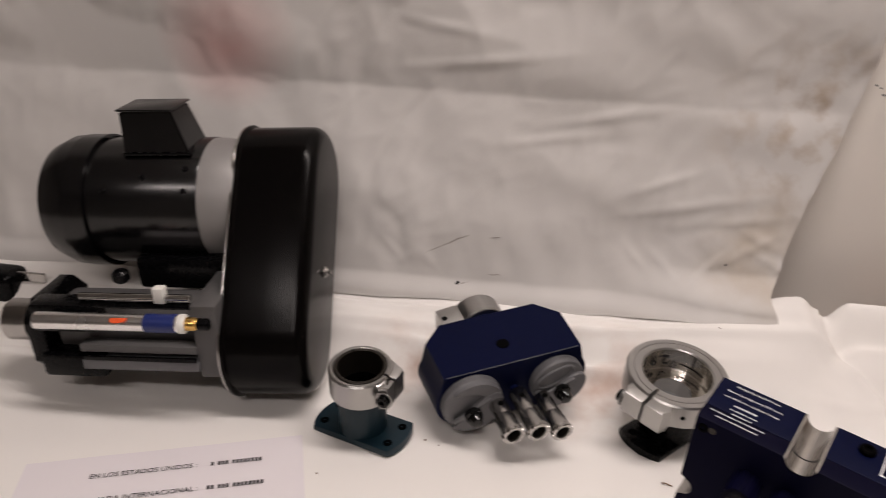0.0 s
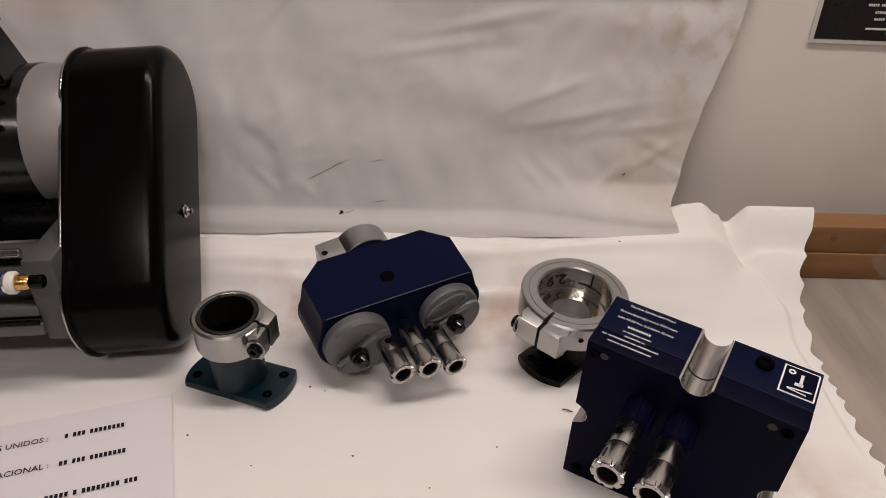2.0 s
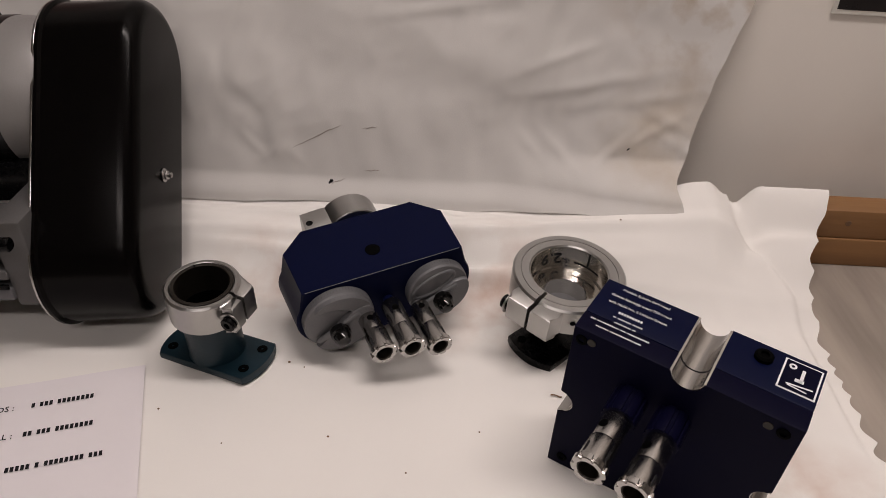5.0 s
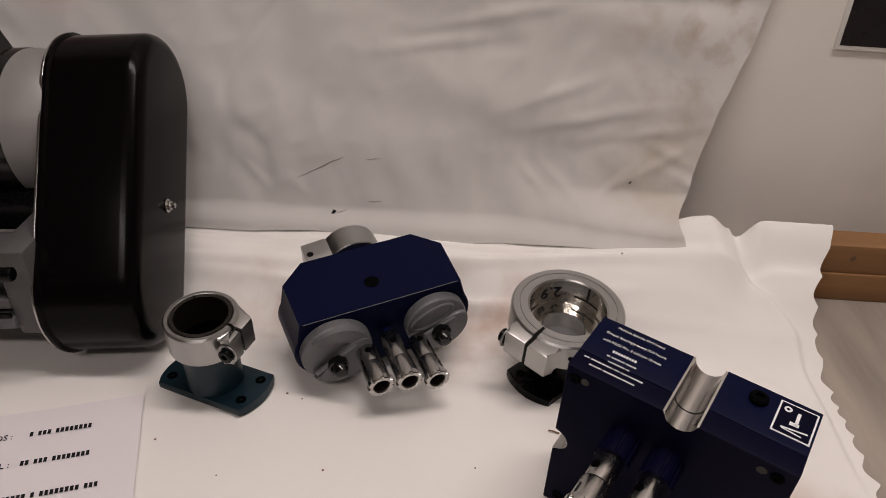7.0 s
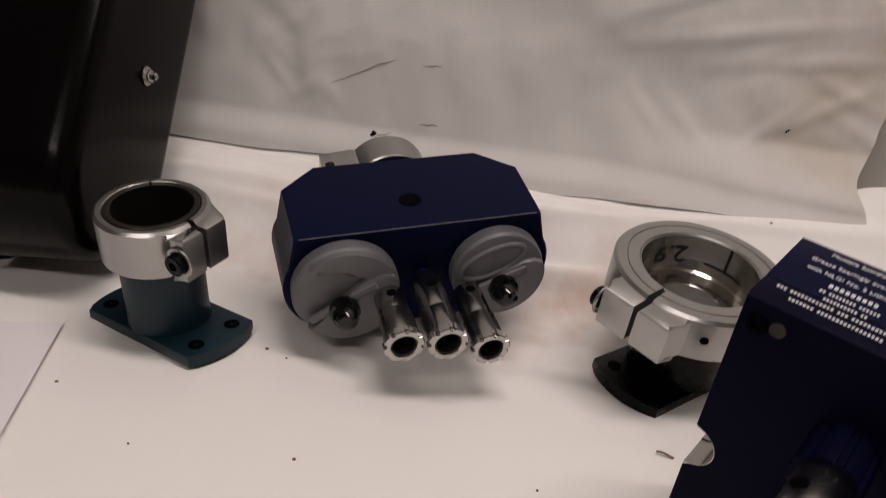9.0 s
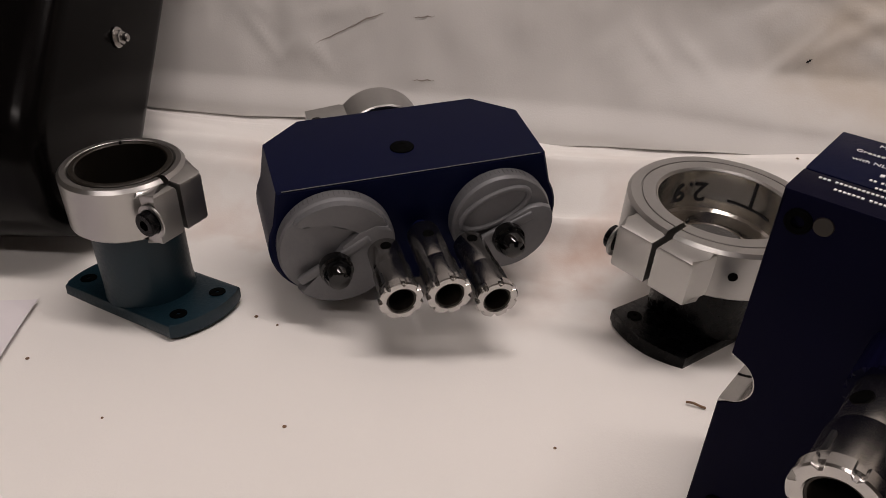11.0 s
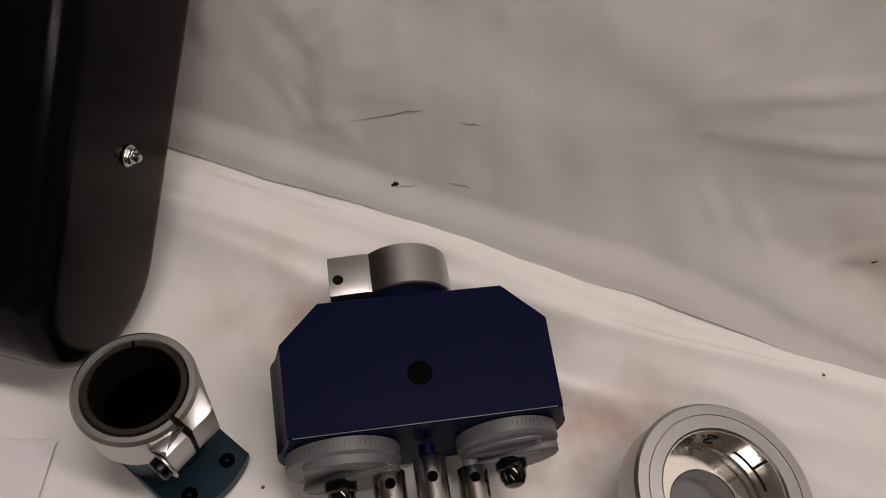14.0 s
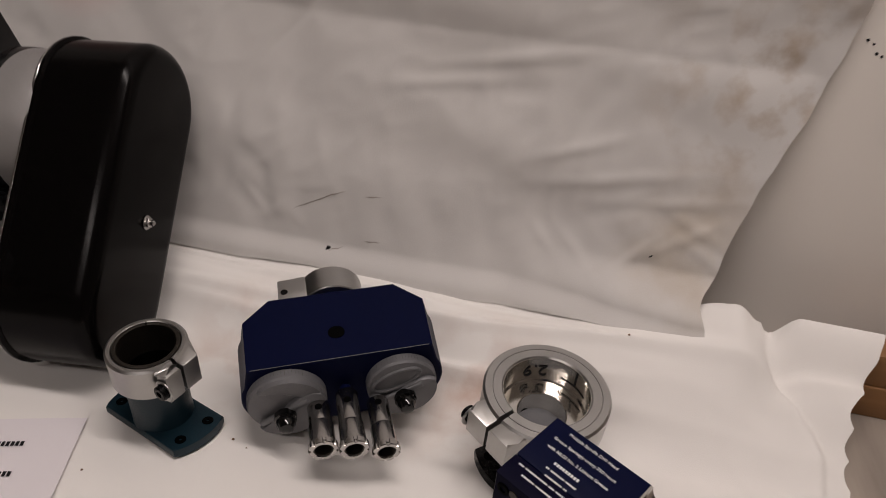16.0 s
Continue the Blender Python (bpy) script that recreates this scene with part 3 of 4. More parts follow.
def clamp_collar(holder, z0, ri, ro, h, lug_out, lug_w, slit, at, bolts, groove=0.0):
    """A split ring with two lugs along +x of its own frame."""
    half = math.degrees(math.asin(slit / 2 / ri))
    b = 0.0012
    section = [(ri, b), (ri + b, 0), (ro - b, 0), (ro, b), (ro, h - b * 1.6), (ro - b * 1.6, h)]
    if groove:
        section += [(groove + 0.0009, h), (groove + 0.0006, h - 0.0008), (groove, h - 0.0008), (groove - 0.0003, h)]
    section += [(ri + b, h), (ri, h - b)]
    ring = revolve(section, 96, half, 360 - half)
    for s in (-1, 1):
        y0, y1 = s * slit / 2, s * lug_w / 2
        reach = math.hypot(lug_out, lug_w / 2)
        tangent = math.atan2(lug_w / 2, lug_out) + math.acos(ro / reach)
        if s in bolts or groove:
            side = [(lug_out, y1 * 0.94), (lug_out - 0.011, y1 * 0.94), (ro * 0.90, y1 * 1.05), (ri + 0.003, y1 * 0.95)]
        else:
            side = [(lug_out, y1 * 0.94), (lug_out - 0.002, y1), (ro * 0.995 * math.cos(tangent), s * ro * 0.995 * math.sin(tangent)), (ri * 0.7, s * ri * 0.85)]
        lug = slab(([(ri + 0.003, y0), (lug_out, y0)] + side)[::s], h - 0.0028, 0.0022)
        add(ring, lug, pose(0, 0, 0.0008))
    body = part("clamp_ring", ring, ALU, holder, "bright turned aluminium split ring", at @ pose(0, 0, z0))
    zc = z0 + h * 0.5
    xs = (ro + lug_out) / 2 + 0.001
    for s in bolts:
        part("clamp_screw", revolve([(0, 0), (0.0064, 0), (0.0068, 0.001), (0.0068, 0.006), (0.006, 0.0068), (0.003, 0.0068), (0.003, 0.003), (0, 0.003)], 28), RUBBER, body, "black socket screw", at @ pose(xs, s * (lug_w / 2 - 0.001), zc, -90 * s, 0, 0))
        part("screw_seat", pipe(0.0070, 0.0098, 0.0016, 0.0004, 32), ALU, body, "", at @ pose(xs, s * (lug_w / 2 - 0.0006), zc, -90 * s, 0, 0))
    return body


def flange(holder, r, off, t, mat, at, hole_r, label):
    plate = part("flange", slab(flats_plate(r, off), t, 0.0015), mat, holder, label, at)
    a = math.degrees(math.asin(off / r)) - 10
    for k in (-a, a, 180 - a, 180 + a):
        hx, hy = (r - 0.011) * math.cos(radians(k)), (r - 0.011) * math.sin(radians(k))
        part("bolt_hole", pipe(hole_r * 0.25, hole_r, 0.0012, 0.0002, 20), VOID, plate, "dark countersunk hole", at @ pose(hx, hy, t - 0.0004))


def small_stand():
    at = pose(-0.0665, 0.771, 0.001)
    st = thing("flanged_clamp_stand", "dark teal flanged tube with a split aluminium clamp on top", "machine mount", at)
    turn = pose(0, 0, 0, 0.5, -2.5, 0) @ pose(0, 0, 0, 0, 0, -20.7)
    lean = pose(0, 0, 0, 7.6, 0.6, 0)
    flange(st, 0.0555, 0.0275, 0.0085, TEAL, turn, 0.005, "dark teal cast flange with bolt holes")
    part("tube", revolve([(0.0246, 0.004), (0.0268, 0.004), (0.0268, 0.0085), (0.0264, 0.0115), (0.0260, 0.02), (0.0260, 0.064), (0.0246, 0.064)], 64), TEAL, st, "dark teal cast tube", lean)
    part("bushing", pipe(0.0243, 0.0279, 0.034, 0.0006, 64), LINER, st, "dark split liner", lean @ pose(0, 0, 0.0615))
    part("liner_slit", box(0.0034, 0.0016, 0.010, (0.0261, 0, 0.0908), 0.0002), VOID, st, "black slit in the liner", lean @ pose(0, 0, 0, 0, 0, 122))
    # Black lining added so the inside of the teal tube reads as deep shade.
    part("tube_shade", revolve([(0, 0.010), (0.0240, 0.010), (0.0245, 0.064), (0.0236, 0.064), (0.0236, 0.012), (0, 0.012)], 48), VOID, st, "black lining added for the shade inside the tube", lean)
    clamp_collar(st, 0.0625, 0.0280, 0.0340, 0.0325, 0.0425, 0.036, 0.0028, lean @ pose(0, 0, 0, 0, 0, -18), (-1,))


small_stand()


def large_stand():
    at = pose(0.2705, 0.829, 0.001)
    st = thing("flanged_ring_stand", "black flanged base with a large split aluminium ring", "machine mount", at)
    lean = pose(0, 0, 0, 3.5, 3.5, 0)
    flat = lean @ pose(0, 0, 0, 0, 0, 47)
    flange(st, 0.0565, 0.028, 0.009, RUBBER, flat, 0.0045, "black cast flange with bolt holes")
    part("tube", pipe(0.0270, 0.0315, 0.044, 0.001, 64), RUBBER, st, "", lean @ pose(0, 0, 0.008))
    ri, ro, h, z0 = 0.0378, 0.0550, 0.0300, 0.0555
    lean = pose(-0.0034, 0.0070, 0, 8.5, 2.4, 0)
    ring = clamp_collar(st, z0, ri, ro, h, 0.0675, 0.050, 0.0030, lean @ pose(0, 0, 0, 0, 0, -127), (-1,), 0.0466)
    part("bore", revolve([(0.0215, -0.022), (0.0235, -0.022), (0.0235, -0.003), (ri + 0.001, -0.003), (ri + 0.001, h - 0.002), (ri - 0.0004, h - 0.002), (ri - 0.0004, 0.0020), (ri - 0.0018, 0.0004), (0.0222, 0.0), (0.0215, -0.0007)], 96), BORE, ring, "bright machined bore with a step", lean @ pose(0, 0, z0 + 0.0005))
    part("bore_floor", rod(0.0232, 0.004, 0.0005, 48), CAST, st, "grey machined disc", lean @ pose(0, 0, z0 - 0.024))
    for k in (-88, -62):
        part("set_screw_hole", rod(0.0026, 0.0012, 0.0003, 20), VOID, ring, "dark threaded hole", lean @ pose(0, 0, z0 + 0.016, 0, 0, k) @ pose(ro - 0.0004, 0, 0, 0, 90, 0))
    # marker writing inside the bore
    def inked(bm, a, z):
        for v in bm.verts:
            ang = radians(a) - v.co.x / (ri - 0.0009)
            rr = ri - 0.0009 + v.co.z
            v.co = Vector((rr * math.cos(ang), rr * math.sin(ang), z0 + z + v.co.y))
        return bm
    def turned_round(bm):
        bmesh.ops.rotate(bm, cent=(0.013, 0.006, 0), matrix=Matrix.Rotation(math.pi, 3, "Z"), verts=bm.verts)
        return bm
    part("marker_writing", inked(turned_round(letters("2.9", 0.019)), 134, 0.008), INK, ring, "handwritten black marker figures", lean)
    word = letters("SPECIAL", 0.0085)
    bmesh.ops.rotate(word, cent=(0, 0, 0), matrix=Matrix.Rotation(math.pi / 2, 3, "Z"), verts=word.verts)
    bmesh.ops.scale(word, vec=(1, 0.62, 1), verts=word.verts)
    part("marker_writing", inked(word, -22, 0.004), INK, ring, "handwritten black marker word", lean)
    part("marker_line", inked(box(0.0017, 0.019, 0.0003, (0, 0, 0), 0), 52, 0.0195), INK, ring, "", lean)
    fine = bmesh.new()
    for k in range(12):
        add(fine, box(0.0026, 0.0012, 0.0003, (-0.013 + 0.0024 * k, 0, 0), 0))
    part("marker_line", inked(fine, 52, 0.0105), INK, ring, "", lean)


large_stand()


# ---- adjustable three-spindle head ----
def collet_rim(r, ri, h, teeth=8):
    """The notched end rim of a collet nut, open in the middle."""
    bm = bmesh.new()
    n = teeth * 8
    loops = []
    for k in range(n):
        a = math.tau * k / n
        ro = r * 0.86 if k % 8 in (6, 7) else r
        loops.append([bm.verts.new((q * math.cos(a), q * math.sin(a), z)) for q, z in ((ri, 0), (ro - 0.0005, 0), (ro, 0.0005), (ro, h - 0.0006), (ro - 0.0006, h), (ri + 0.0006, h), (ri, h - 0.0006))])
    for k in range(n):
        p, q = loops[k], loops[(k + 1) % n]
        for j in range(7):
            bm.faces.new((p[j], p[(j + 1) % 7], q[(j + 1) % 7], q[j]))
    return bm


def spindle(owner, at, r, length, start=0.0):
    """A steel spindle along z that ends in a hollow sleeve with a notched rim."""
    seam, ri = length - 0.0265, r * 0.64
    sh = part("spindle", revolve([(0, start), (r * 0.76, start), (r * 0.80, start + 0.001), (r * 0.80, seam), (0, seam)], 48), STEEL, owner, "polished steel spindle", at)
    part("sleeve", revolve([(ri, seam + 0.006), (0, seam + 0.006), (0, seam + 0.0006), (r * 0.84, seam + 0.0006), (r * 0.87, seam + 0.0016), (r * 0.88, length - 0.009), (r * 0.93, length - 0.006), (r * 0.93, length - 0.003), (ri, length - 0.003)], 48), STEEL, sh, "steel collet sleeve", at)
    part("collet_nut", collet_rim(r, ri, 0.0058), STEEL, sh, "slotted steel collet nut", at @ pose(0, 0, length - 0.0058))
    part("collet_bore", pipe(ri - 0.0008, ri + 0.0002, 0.018, 0.0002, 32), LINER, sh, "dark collet mouth", at @ pose(0, 0, length - 0.0190))
    part("seam_ring", pipe(r * 0.74, r * 0.79, 0.0010, 0.0001, 40), INK, sh, "", at @ pose(0, 0, seam - 0.0002))
    for k in range(4):
        part("sleeve_slot", box(0.0016, 0.0010, 0.009, (0, r * 0.88, length - 0.0125), 0.0003), INK, sh, "", at @ pose(0, 0, 0, 0, 0, 45 + 90 * k))
    return sh


def adjustable_head():
    at = pose(0.0945, 0.7985, 0.0925, 9.5, -5.5, 26.4)
    floor_at = pose(0.0945, 0.7985, 0.0)
    hd = thing("multi_spindle_head", "navy blue adjustable drill head with three steel spindles", "drill head", floor_at)
    L = floor_at.inverted() @ at
    # housing lofted from its front face to its chamfered back
    prof = [(-0.080, 0.0), (0.080, 0.0)] + [(0.052 + 0.0375 * math.cos(radians(a)), -0.040 + 0.0375 * math.sin(radians(a))) for a in range(30, -91, -10)] + [(-0.052 + 0.0375 * math.cos(radians(a)), -0.040 + 0.0375 * math.sin(radians(a))) for a in range(-90, -211, -10)]
    bm = bmesh.new()
    rings = []
    for y, k, dz in ((0.0, 0.985, 0.0012), (0.0012, 1.0, 0), (0.058, 1.03, 0), (0.083, 0.73, 0.0), (0.084, 0.72, 0.0012)):
        rings.append([bm.verts.new((x * k, y, z - dz if z > -0.001 else z)) for x, z in prof])
    n = len(prof)
    for p, q in zip(rings, rings[1:]):
        for i in range(n):
            bm.faces.new((p[i], p[(i + 1) % n], q[(i + 1) % n], q[i]))
    bm.faces.new(rings[0])
    bm.faces.new(rings[-1])
    body = part("housing", bm, NAVY, hd, "navy painted housing", L, 25)
    # Pale strip added along the front edge to stand for its highlight.
    part("edge_highlight", box(0.154, 0.0006, 0.0004, (0, 0.0005, 0.0001), 0.0001), CAST, body, "added bright strip for the highlight on the front edge", L)
    part("plug_hole", pipe(0.0035, 0.0075, 0.0010, 0.0003, 32), VOID, body, "dark plugged hole", L @ pose(-0.001, 0.031, -0.0004))
    part("plug", rod(0.0045, 0.0009, 0.0003, 6), VOID, body, "", L @ pose(-0.001, 0.031, -0.0004))
    # hub and split clamp at the back
    part("hub", rod(0.0275, 0.020, 0.002, 56), NAVY, hd, "navy round hub", L @ pose(0.000, 0.082, -0.036, -90, 0, 0))
    cl = L @ pose(0.000, 0.093, -0.033, -90, 0, 0)
    ring = revolve([(0.024, 0.001), (0.025, 0), (0.0305, 0), (0.0315, 0.001), (0.0315, 0.029), (0.0305, 0.030), (0.025, 0.030), (0.024, 0.029)], 72)
    add(ring, slab([(-0.050, -0.0205), (-0.026, -0.0225), (-0.022, -0.0215), (-0.012, 0.012), (-0.032, 0.014), (-0.050, 0.008)], 0.029, 0.001), pose(0, 0, 0.0005))
    clamp = part("tail_clamp", ring, ALU, hd, "bright aluminium tail clamp", cl)
    part("clamp_hole", rod(0.0035, 0.001, 0.0002, 20), RUBBER, clamp, "dark screw hole", cl @ pose(-0.0440, -0.0206, 0.012, 90, 0, 0))
    # two dial discs with cast grips
    for s, tilt in ((-1, 28), (1, 22)):
        dd = L @ pose(0.0505 * s, -0.0005, -0.0375, 90, 0, 0)
        q0 = 0.945 if s < 0 else 0.865
        disc = part("dial", revolve([(0, 0), (0.0365 * q0, 0), (0.0365 * q0, 0.008), (0.0350 * q0, 0.0100), (0.030 * q0, 0.0110), (0, 0.0110)], 72), CAST, hd, "grey cast dial with a finger grip", dd)
        lower = arc(0, 0, 0.0350 * q0, 186, 354, 26) + [(0.030 * q0, 0.0015), (0.018, 0.0045), (0.004, 0.0035), (-0.008, -0.0015), (-0.022 * q0, -0.0035)]
        part("grip", slab(lower, 0.0060, 0.0022), CAST, disc, "raised cast grip", dd @ pose(0, 0, 0.0100, 0, 0, tilt if s > 0 else tilt + 4))
        if s > 0:
            lip = [(0.0225 * math.cos(q), 0.0120 + 0.0100 * math.sin(q), 0.0) for q in [math.tau * n / 40 for n in range(41)]]
            part("pocket_lip", tube(lip, 0.0019, 10), CAST, disc, "rounded rim of the finger pocket", dd @ pose(-0.001, 0, 0.0112, 0, 0, tilt))
        else:
            wall = arc(0, 0, 0.0335, 20, 128, 20) + [(-0.016, 0.0225), (0.000, 0.0235), (0.0045, 0.0160), (0.0150, 0.0130), (0.0250, 0.0060)]
            part("pocket_lip", slab(wall, 0.0050, 0.0020), CAST, disc, "raised wall of the finger pocket", dd @ pose(0, 0, 0.0100, 0, 0, 6))
        part("ridge", box(0.052 * q0, 0.0062, 0.0036, (0, 0, 0.0018), 0.0016, 3), CAST, disc, "rounded ridge across the grip", dd @ pose(0, 0, 0, 0, 0, tilt) @ pose(-0.004, -0.0010, 0.0135))
        for k in range(15):
            a = 62 + 5 * k
            part("scale_mark", box(0.0004, 0.0003, 0.0035 if k % 5 else 0.006, (0, 0, 0), 0), PRIMER, disc, "", dd @ pose(0, 0, 0.003, 0, 0, a - 90) @ pose(0, 0.0366 * q0, 0))
        kn = dd @ pose(0.001 if s > 0 else -0.003, -0.0065, 0.0155)
        part("acorn_nut", revolve([(0, 0), (0.0095, 0), (0.0098, 0.001), (0.0098, 0.006), (0.0084, 0.0070), (0.0082, 0.011), (0.0060, 0.0155), (0.003, 0.0170), (0, 0.0172)], 36), GLOSS, disc, "glossy black acorn nut", kn)
    # spindles
    for x, z, start, length, r in ((-0.0245, -0.0405, 0.013, 0.0600, 0.0125), (0.0005, -0.0370, 0.008, 0.0670, 0.0125), (0.0265, -0.0440, 0.016, 0.0700, 0.0120)):
        a2 = L @ pose(x, -0.002, z, 90, 0, 0)
        sp = spindle(hd, a2, r, length, start)
        part("spindle_neck", rod(r * 0.42, 0.03, 0.0005, 24), NAVY if abs(x) < 0.01 else CAST, sp, "", a2)
        part("cross_hole", rod(r * 0.26, 0.0010, 0.0002, 18), VOID, sp, "dark cross hole", a2 @ pose(0, r * 0.80 - 0.0008, max(0.0215, start + 0.0075), -90, 0, 0))


adjustable_head()


# ---- fixed two-spindle block ----
def fixed_head():
    at = pose(0.2479, 0.6667, 0.0, 5.42, 3.87, -30.08)
    ground_at = pose(0.2479, 0.6667, 0.0)
    hd = thing("fixed_spindle_block", "navy square drill head block with two steel spindles", "drill head", ground_at)
    L = ground_at.inverted() @ at
    w, d, h, r = 0.1600, 0.0615, 0.1600, 0.0125
    def outline(k=0.0):
        def cut(cx, cy, a0, a1):
            return arc(cx, cy, r, a0, a1, 12)
        return ([(0, 0), (w * 0.49 - r, 0)] + cut(w * 0.49, 0, 180, 0) + [(w, 0), (w, h * 0.49 - r)] + cut(w, h * 0.49, 270, 90)
                + [(w, h), (w * 0.52 + r, h)] + cut(w * 0.52, h, 0, -180) + [(0, h), (0, h * 0.48 + r)] + cut(0, h * 0.48, 90, -90))
    stand = L @ pose(0, d, 0, 90, 0, 0)
    part("back_plate", slab(outline(), d - 0.0195, 0.0010), NAVY, hd, "navy painted back half", stand)
    front = part("front_plate", slab(outline(), 0.0190, 0.0010), NAVYDARK, hd, "dark navy front plate", L @ pose(0, 0.0190, 0, 90, 0, 0))
    # bright half-round tie rods seen in the side notches
    for cx, cz, a0, a1 in ((w * 0.52, h, 180, 360), (0, h * 0.48, -90, 90), (w, h * 0.49, 90, 270), (w * 0.49, 0, 0, 180)):
        sec = [(r - 0.0016, 0.0005), (r + 0.0002, 0.0005), (r + 0.0002, d - 0.0005), (r - 0.0016, d - 0.0005)]
        part("notch_liner", revolve(sec, 20, a0 + 1, a1 - 1), STEEL, hd, "bright machined half-round notch", L @ pose(cx, d, cz, 90, 0, 0))
        part("seam_line", revolve([(r - 0.0020, 0), (r - 0.0014, 0), (r - 0.0014, 0.0006), (r - 0.0020, 0.0006)], 20, a0 + 1, a1 - 1), INK, hd, "", L @ pose(cx, 0.0195, cz, 90, 0, 0))
    for x, z in ((0.0073, 0.150), (0.149, 0.150), (0.012, 0.012), (0.148, 0.010)):
        part("cap_screw", revolve([(0, 0), (0.0045, 0), (0.0045, 0.0012), (0.004, 0.0016), (0.0022, 0.0016), (0.0022, 0.0004), (0, 0.0004)], 24), VOID, front, "black socket screw", L @ pose(x, 0.0004, z, 90, 0, 0))
    for x, z in ((0.0150, 0.151), (0.139, 0.151)):
        part("dowel_pin", rod(0.0033, 0.0008, 0.0002, 20), LINER, front, "", L @ pose(x, 0.0002, z, 90, 0, 0))
    part("grease_plug", revolve([(0, 0), (0.0065, 0), (0.0065, 0.003), (0.005, 0.0042), (0.003, 0.0042), (0.003, 0.002), (0, 0.002)], 28), VOID, hd, "black socket plug", L @ pose(0.1205, 0.048, h - 0.0004))
    # spindles with black lock nuts at their root
    for x in (0.0520, 0.0835):
        a2 = L @ pose(x, 0.0005, 0.1165, 90, 0, 0)
        nut = bmesh.new()
        out = []
        for k in range(8):
            out += arc(0, 0, 0.0126, 45 * k, 45 * k + 30, 4) + arc(0, 0, 0.0110, 45 * k + 31, 45 * k + 44, 2)
        nut = slab(out, 0.0255, 0.0015)
        part("lock_nut", nut, NAVYDARK, hd, "dark slotted lock nut", a2)
        sp = spindle(hd, a2, 0.0125, 0.0745, 0.02)
        part("cross_hole", rod(0.0034, 0.0010, 0.0002, 18), VOID, sp, "dark cross hole", a2 @ pose(0, 0, 0, 0, 0, 38) @ pose(0, 0.0094, 0.0385, -90, 0, 0))
    # printed label on top: instructions in words, maker's lines as bars
    top = L @ pose(0, 0, h + 0.0002)
    for text, y, x0, x1 in (("Multiple Spindle Drill Head", 0.0545, 0.0140, 0.0505), ("Grease Sparingly every 750 hours", 0.0455, 0.0085, 0.0550), ("with NLGI No. 2 Lithium Grease", 0.0375, 0.0095, 0.0545)):
        line = letters(text, 0.005)
        wide = max(v.co.x for v in line.verts)
        bmesh.ops.scale(line, vec=((x1 - x0) / wide, 0.72, 1), verts=line.verts)
        part("label_text", line, INKWHITE, hd, "white printed line", top @ pose(x0, y, 0))
    part("label_bar", dashes(0.0215, 0.0305, (9,), 0.0022, 0.0021), INKWHITE, hd, "plain white printed bar", top)
    part("label_bar", dashes(0.0195, 0.0245, (2, 8, 6), 0.0013, 0.00128), INKWHITE, hd, "plain white printed bar", top)
    part("label_bar", dashes(0.0225, 0.0195, (10, 2), 0.0013, 0.00128), INKWHITE, hd, "plain white printed bar", top)
    part("label_bar", dashes(0.0065, 0.0145, (3, 12, 3, 12), 0.0013, 0.00138), INKWHITE, hd, "plain white printed bar", top)
    part("label_bar", dashes(0.0130, 0.0090, (7, 17), 0.0013, 0.00138), INKWHITE, hd, "plain white printed bar", top)
    # square sticker with a simple machine drawing
    s0 = top @ pose(0.1460, 0.0420, 0.0)
    st = part("sticker", box(0.0250, 0.0300, 0.0005, (0, 0, 0.0002), 0), INKWHITE, hd, "white-bordered square sticker", s0)
    part("sticker_field", box(0.0226, 0.0276, 0.0003, (0, 0, 0.0006), 0), NAVYDARK, st, "dark blue field", s0)
    art = bmesh.new()
    add(art, pipe(0.0012, 0.0026, 0.0003, 0.00005, 20), pose(-0.0065, 0.0085, 0.0007))
    add(art, box(0.0022, 0.013, 0.0003, (0.001, 0.002, 0.0008), 0))
    add(art, box(0.006, 0.003, 0.0003, (0.0, -0.003, 0.0008), 0))
    add(art, box(0.017, 0.0012, 0.0003, (0, -0.008, 0.0008), 0), pose(0, 0, 0, 0, 0, 8))
    add(art, box(0.013, 0.0010, 0.0003, (0.001, -0.0105, 0.0008), 0), pose(0, 0, 0, 0, 0, -6))
    part("sticker_drawing", art, INKWHITE, st, "plain white line shapes", s0)


fixed_head()


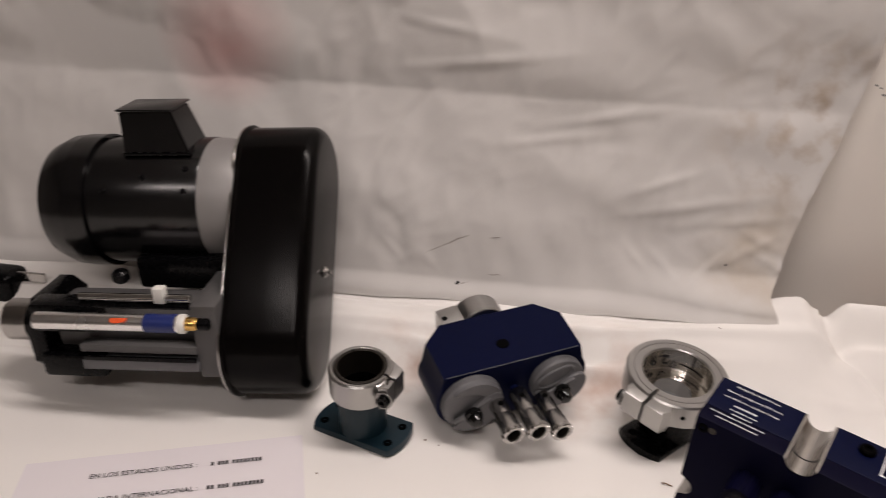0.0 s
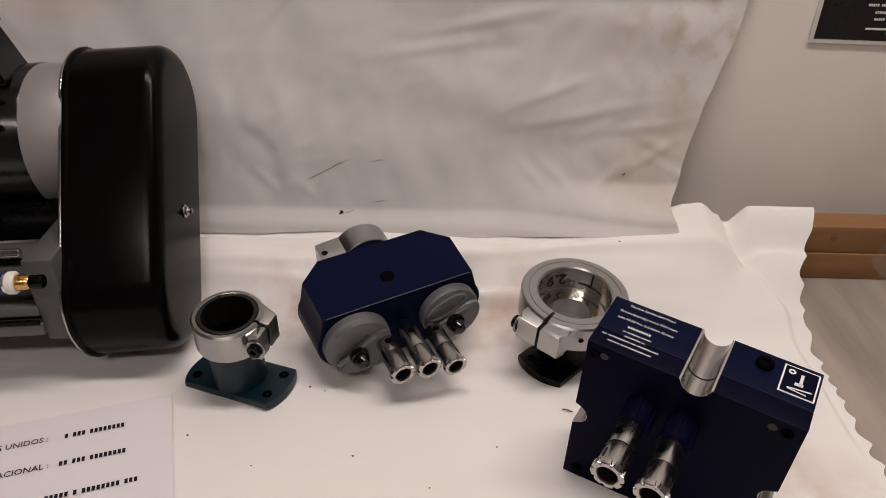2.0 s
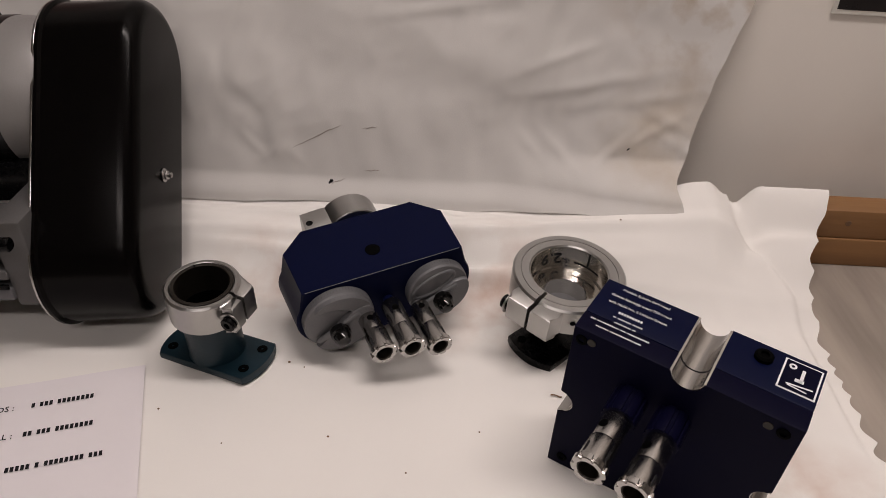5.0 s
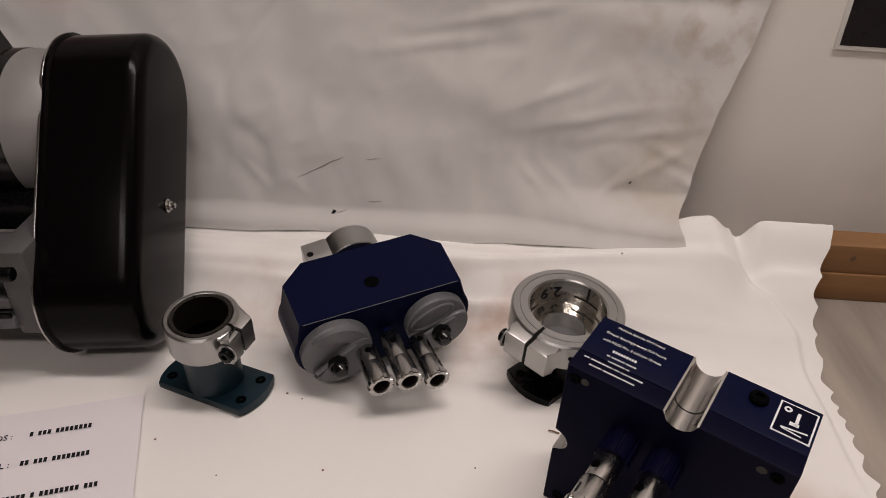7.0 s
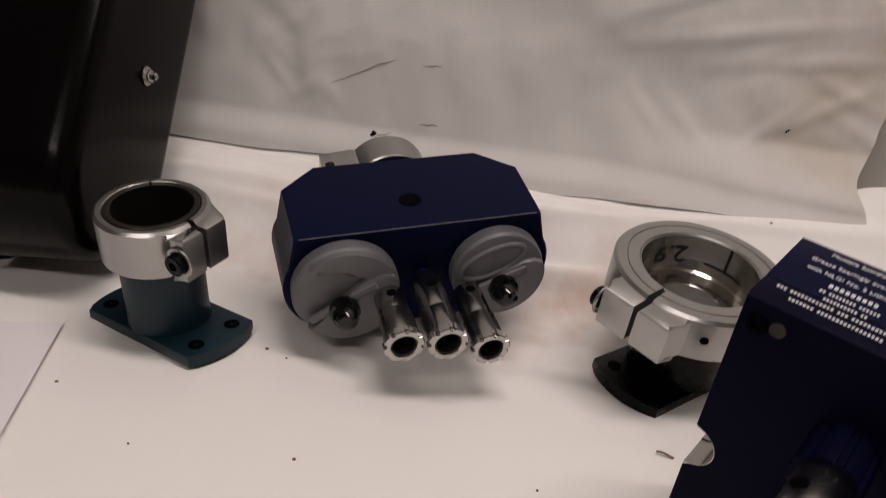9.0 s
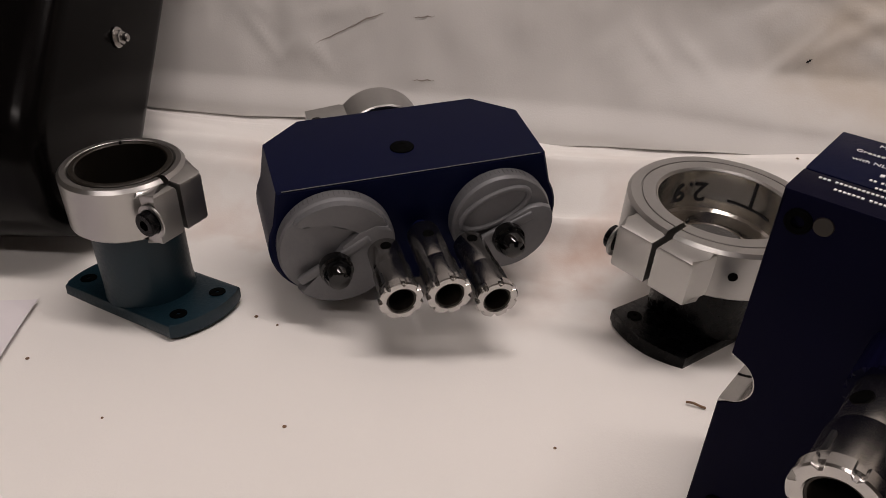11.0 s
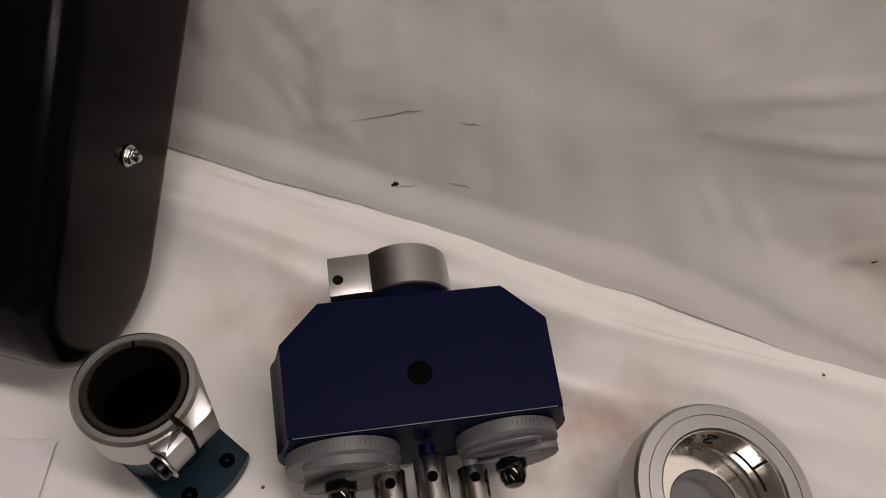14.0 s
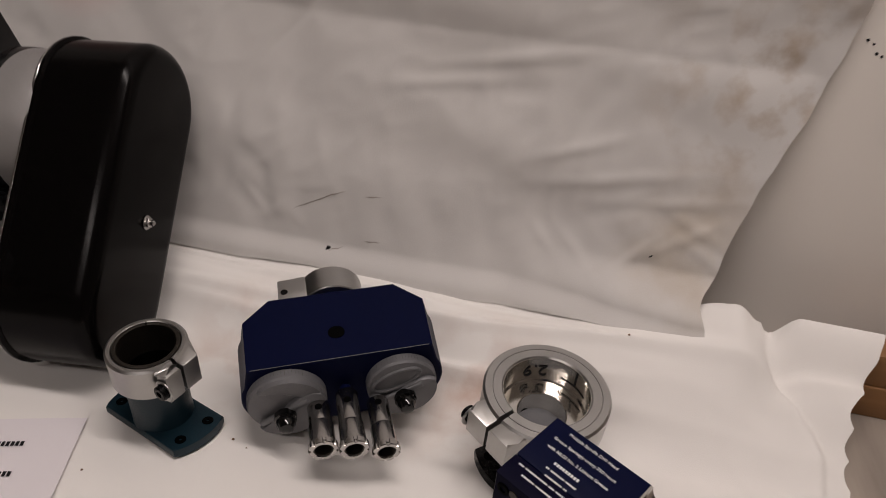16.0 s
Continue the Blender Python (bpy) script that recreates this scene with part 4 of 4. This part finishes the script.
# ---- printed sheet of paper ----
def paper_sheet():
    c = Vector((-0.130, 0.747))
    at = pose(c.x, c.y, 0.0028, 0, 0, 19.5)
    wd, ht = 0.279, 0.216
    bm = bmesh.new()
    nx, ny = 24, 18
    vs = [[bm.verts.new((-wd * i / nx, -ht * j / ny, 0.0004 + 0.0008 * noise.noise((i * 0.2, j * 0.2, 3)))) for i in range(nx + 1)] for j in range(ny + 1)]
    for p, q in zip(vs, vs[1:]):
        for i in range(nx):
            bm.faces.new((p[i], p[i + 1], q[i + 1], q[i]))
    sheet = thing("printed_sheet", "white printed paper sheet lying on the cloth", "paper", at)
    pg = part("page", bm, PAPER, sheet)
    s = pg.modifiers.new("thickness", "SOLIDIFY")
    s.thickness, s.offset = 0.00025, -1
    z = 0.0016
    def line(text, x0, x1, y, k=0.0085):
        bm = letters(text, k * 1.35)
        wide = max(v.co.x for v in bm.verts)
        bmesh.ops.scale(bm, vec=((x1 - x0) / wide, 1, 1), verts=bm.verts)
        part("print_line", bm, INK, sheet, "black printed words", pose(x0, y, z))
    def digits(x0, y, groups, h=0.0052):
        bm, x = bmesh.new(), x0
        for n in groups:
            for _ in range(n):
                add(bm, box(0.0026, h, 0.0003, (x, y + h / 2, z), 0))
                x += 0.00385
            x += 0.0030
        part("print_bar", bm, INK, sheet, "plain dark printed bars")
    line("EN LOS ESTADOS UNIDOS :", -0.212, -0.108, -0.0345, 0.0068)
    digits(-0.0925, -0.0345, (1, 3, 8))
    line("LLAMADA INTERNACIONAL :", -0.216, -0.104, -0.0690, 0.0068)
    digits(-0.0940, -0.0690, (2, 3, 8))
    digits(-0.1015, -0.1070, (5, 1, 8, 3), 0.0050)
    line("Internet en Español", -0.150, -0.048, -0.1625, 0.0080)
    part("print_bar", bars(-0.134, -0.1765, (0.014, 0.012, 0.018, 0.012), 0.0062, 0.0016), INK, sheet, "plain dark printed bars", pose(0, 0, z))


paper_sheet()


# ---- sign on the wall ----
def wall_sign():
    at = pose(0.553, 1.0706, 0.277, 90, 0, 0) @ pose(0, 0, 0, 0, 0, -1.0)
    sg = thing("wall_sign", "black and cream supplier chart with a white border on the wall", "sign", at)
    wd, ht = 0.216, 0.279
    part("board", box(wd, ht, 0.0015, (wd / 2, ht / 2, 0.0008), 0.0004), WHITE, sg, "white laminated sheet")
    part("field", box(wd - 0.010, ht - 0.010, 0.0004, (wd / 2, ht / 2, 0.0018), 0), SIGNBLACK, sg, "black printed field")
    z = 0.0022
    def bar(name, x, y, sx, sy, mat, k=0):
        part(name, box(sx, sy, 0.0003, (x, y, z + 0.0004 * k), 0), mat, sg)
    bar("name_panel", 0.108, 0.083, 0.160, 0.030, CREAM)
    mark = pipe(0.0035, 0.0075, 0.0004, 0.0001, 28)
    part("round_mark", mark, RUST, sg, "plain rust-coloured round mark", pose(0.040, 0.083, z + 0.0003))
    bar("name_bar", 0.078, 0.083, 0.048, 0.013, INK, 1)
    bar("name_bar", 0.140, 0.079, 0.062, 0.005, INK, 1)
    for y, ws in ((0.062, (0.010, 0.024, 0.015, 0.011)), (0.055, (0.026, 0.032, 0.016)), (0.045, (0.014, 0.036, 0.010, 0.030)), (0.037, (0.018, 0.060)), (0.0295, (0.014, 0.062))):
        n = sum(ws) + 0.004 * (len(ws) - 1)
        part("print_bar", dashes(0.108 - n / 2, y, [int(w / 0.0024) for w in ws], 0.0027, 0.0025), WHITE, sg, "plain pale printed bar", pose(0, 0, z))
    for y, n in ((0.0185, 0.095), (0.0140, 0.045)):
        part("print_bar", bars(0.108 - n / 2, y, (n * 0.25, n * 0.2, n * 0.45), 0.0022, 0.003), WHITE, sg, "plain pale printed bar", pose(0, 0, z))
    bar("table_panel", 0.062, 0.175, 0.080, 0.130, CREAM)
    bar("table_panel", 0.157, 0.175, 0.080, 0.130, CREAM)
    for k in range(11):
        for x in (0.043, 0.080, 0.138, 0.175):
            bar("table_row", x, 0.118 + 0.0115 * k, 0.022, 0.0022, PRIMER, 1)


wall_sign()
for dx, dz in ((0, 0), (0.012, 0.006), (0.005, -0.008), (0.018, -0.003), (-0.006, 0.003), (0.010, -0.010), (0.022, 0.009)):
    tagged(part("wall_chip", rod(0.0012 + 0.0004 * abs(math.sin(dx * 900)), 0.0008, 0.0003, 7), INK, None, "", pose(0.500 + dx, 1.0722, 0.352 + dz, 90, 0, 0)), "small dark chip in the wall paint", "mark", "chips in the wall paint")


# ---- bag of small parts on the bench ----
def parts_bag():
    bag = thing("parts_bag", "clear plastic bag of dark parts on the bench", "bag", pose(0.757, 0.945, -0.004))
    dark = part("carton", box(0.11, 0.085, 0.062, (0, 0, 0.0320), 0.004), RUBBER, bag, "dark printed carton", pose(0, 0, 0, 0, 0, 24))
    part("carton_print", box(0.05, 0.0006, 0.018, (0.0, -0.0453, 0.026), 0), WHITE, dark, "pale printed patch", pose(0, 0, 0, 0, 0, 24))
    part("packet", box(0.085, 0.06, 0.022, (0, 0, 0), 0.005), NAVYDARK, bag, "dark packet", pose(-0.01, 0.005, 0.084, 18, 8, 40))
    part("packet_print", box(0.03, 0.018, 0.0006, (0.012, -0.008, 0.0113), 0), WHITE, bag, "pale printed patch", pose(-0.01, 0.005, 0.084, 18, 8, 40))
    for k in range(6):
        part("fitting", rod(0.006, 0.028, 0.001, 16), STEEL, bag, "small steel fitting", pose(-0.055 + 0.016 * k, -0.055 - 0.004 * (k % 2), 0.012, 70, 20 * k, 30 * k))
    bm = bmesh.new()
    bmesh.ops.create_icosphere(bm, subdivisions=5, radius=1)
    for v in bm.verts:
        p = v.co.copy()
        top = max(0, p.z)
        k = 1 + 0.16 * noise.noise(p * 2.2) + 0.10 * abs(noise.noise(p * 5.5)) + 0.05 * abs(noise.noise(p * 13))
        v.co = Vector((p.x * 0.095 * k, p.y * 0.082 * k, 0.055 + p.z * 0.058 * k + top * 0.045 * abs(noise.noise(p * 3.3 + Vector((4, 0, 0))))))
        v.co.z = max(v.co.z, 0.001)
    part("film", bm, FILM, bag, "crinkled clear film", None, 60).visible_shadow = False


parts_bag()
tagged(part("dark_strip", box(0.09, 0.03, 0.004, (0, 0, 0.002), 0.001), RUST, None, "", pose(0.80, 0.79, -0.0035, 0, 0, -20)), "flat dark red strip lying on the bench", "strip")
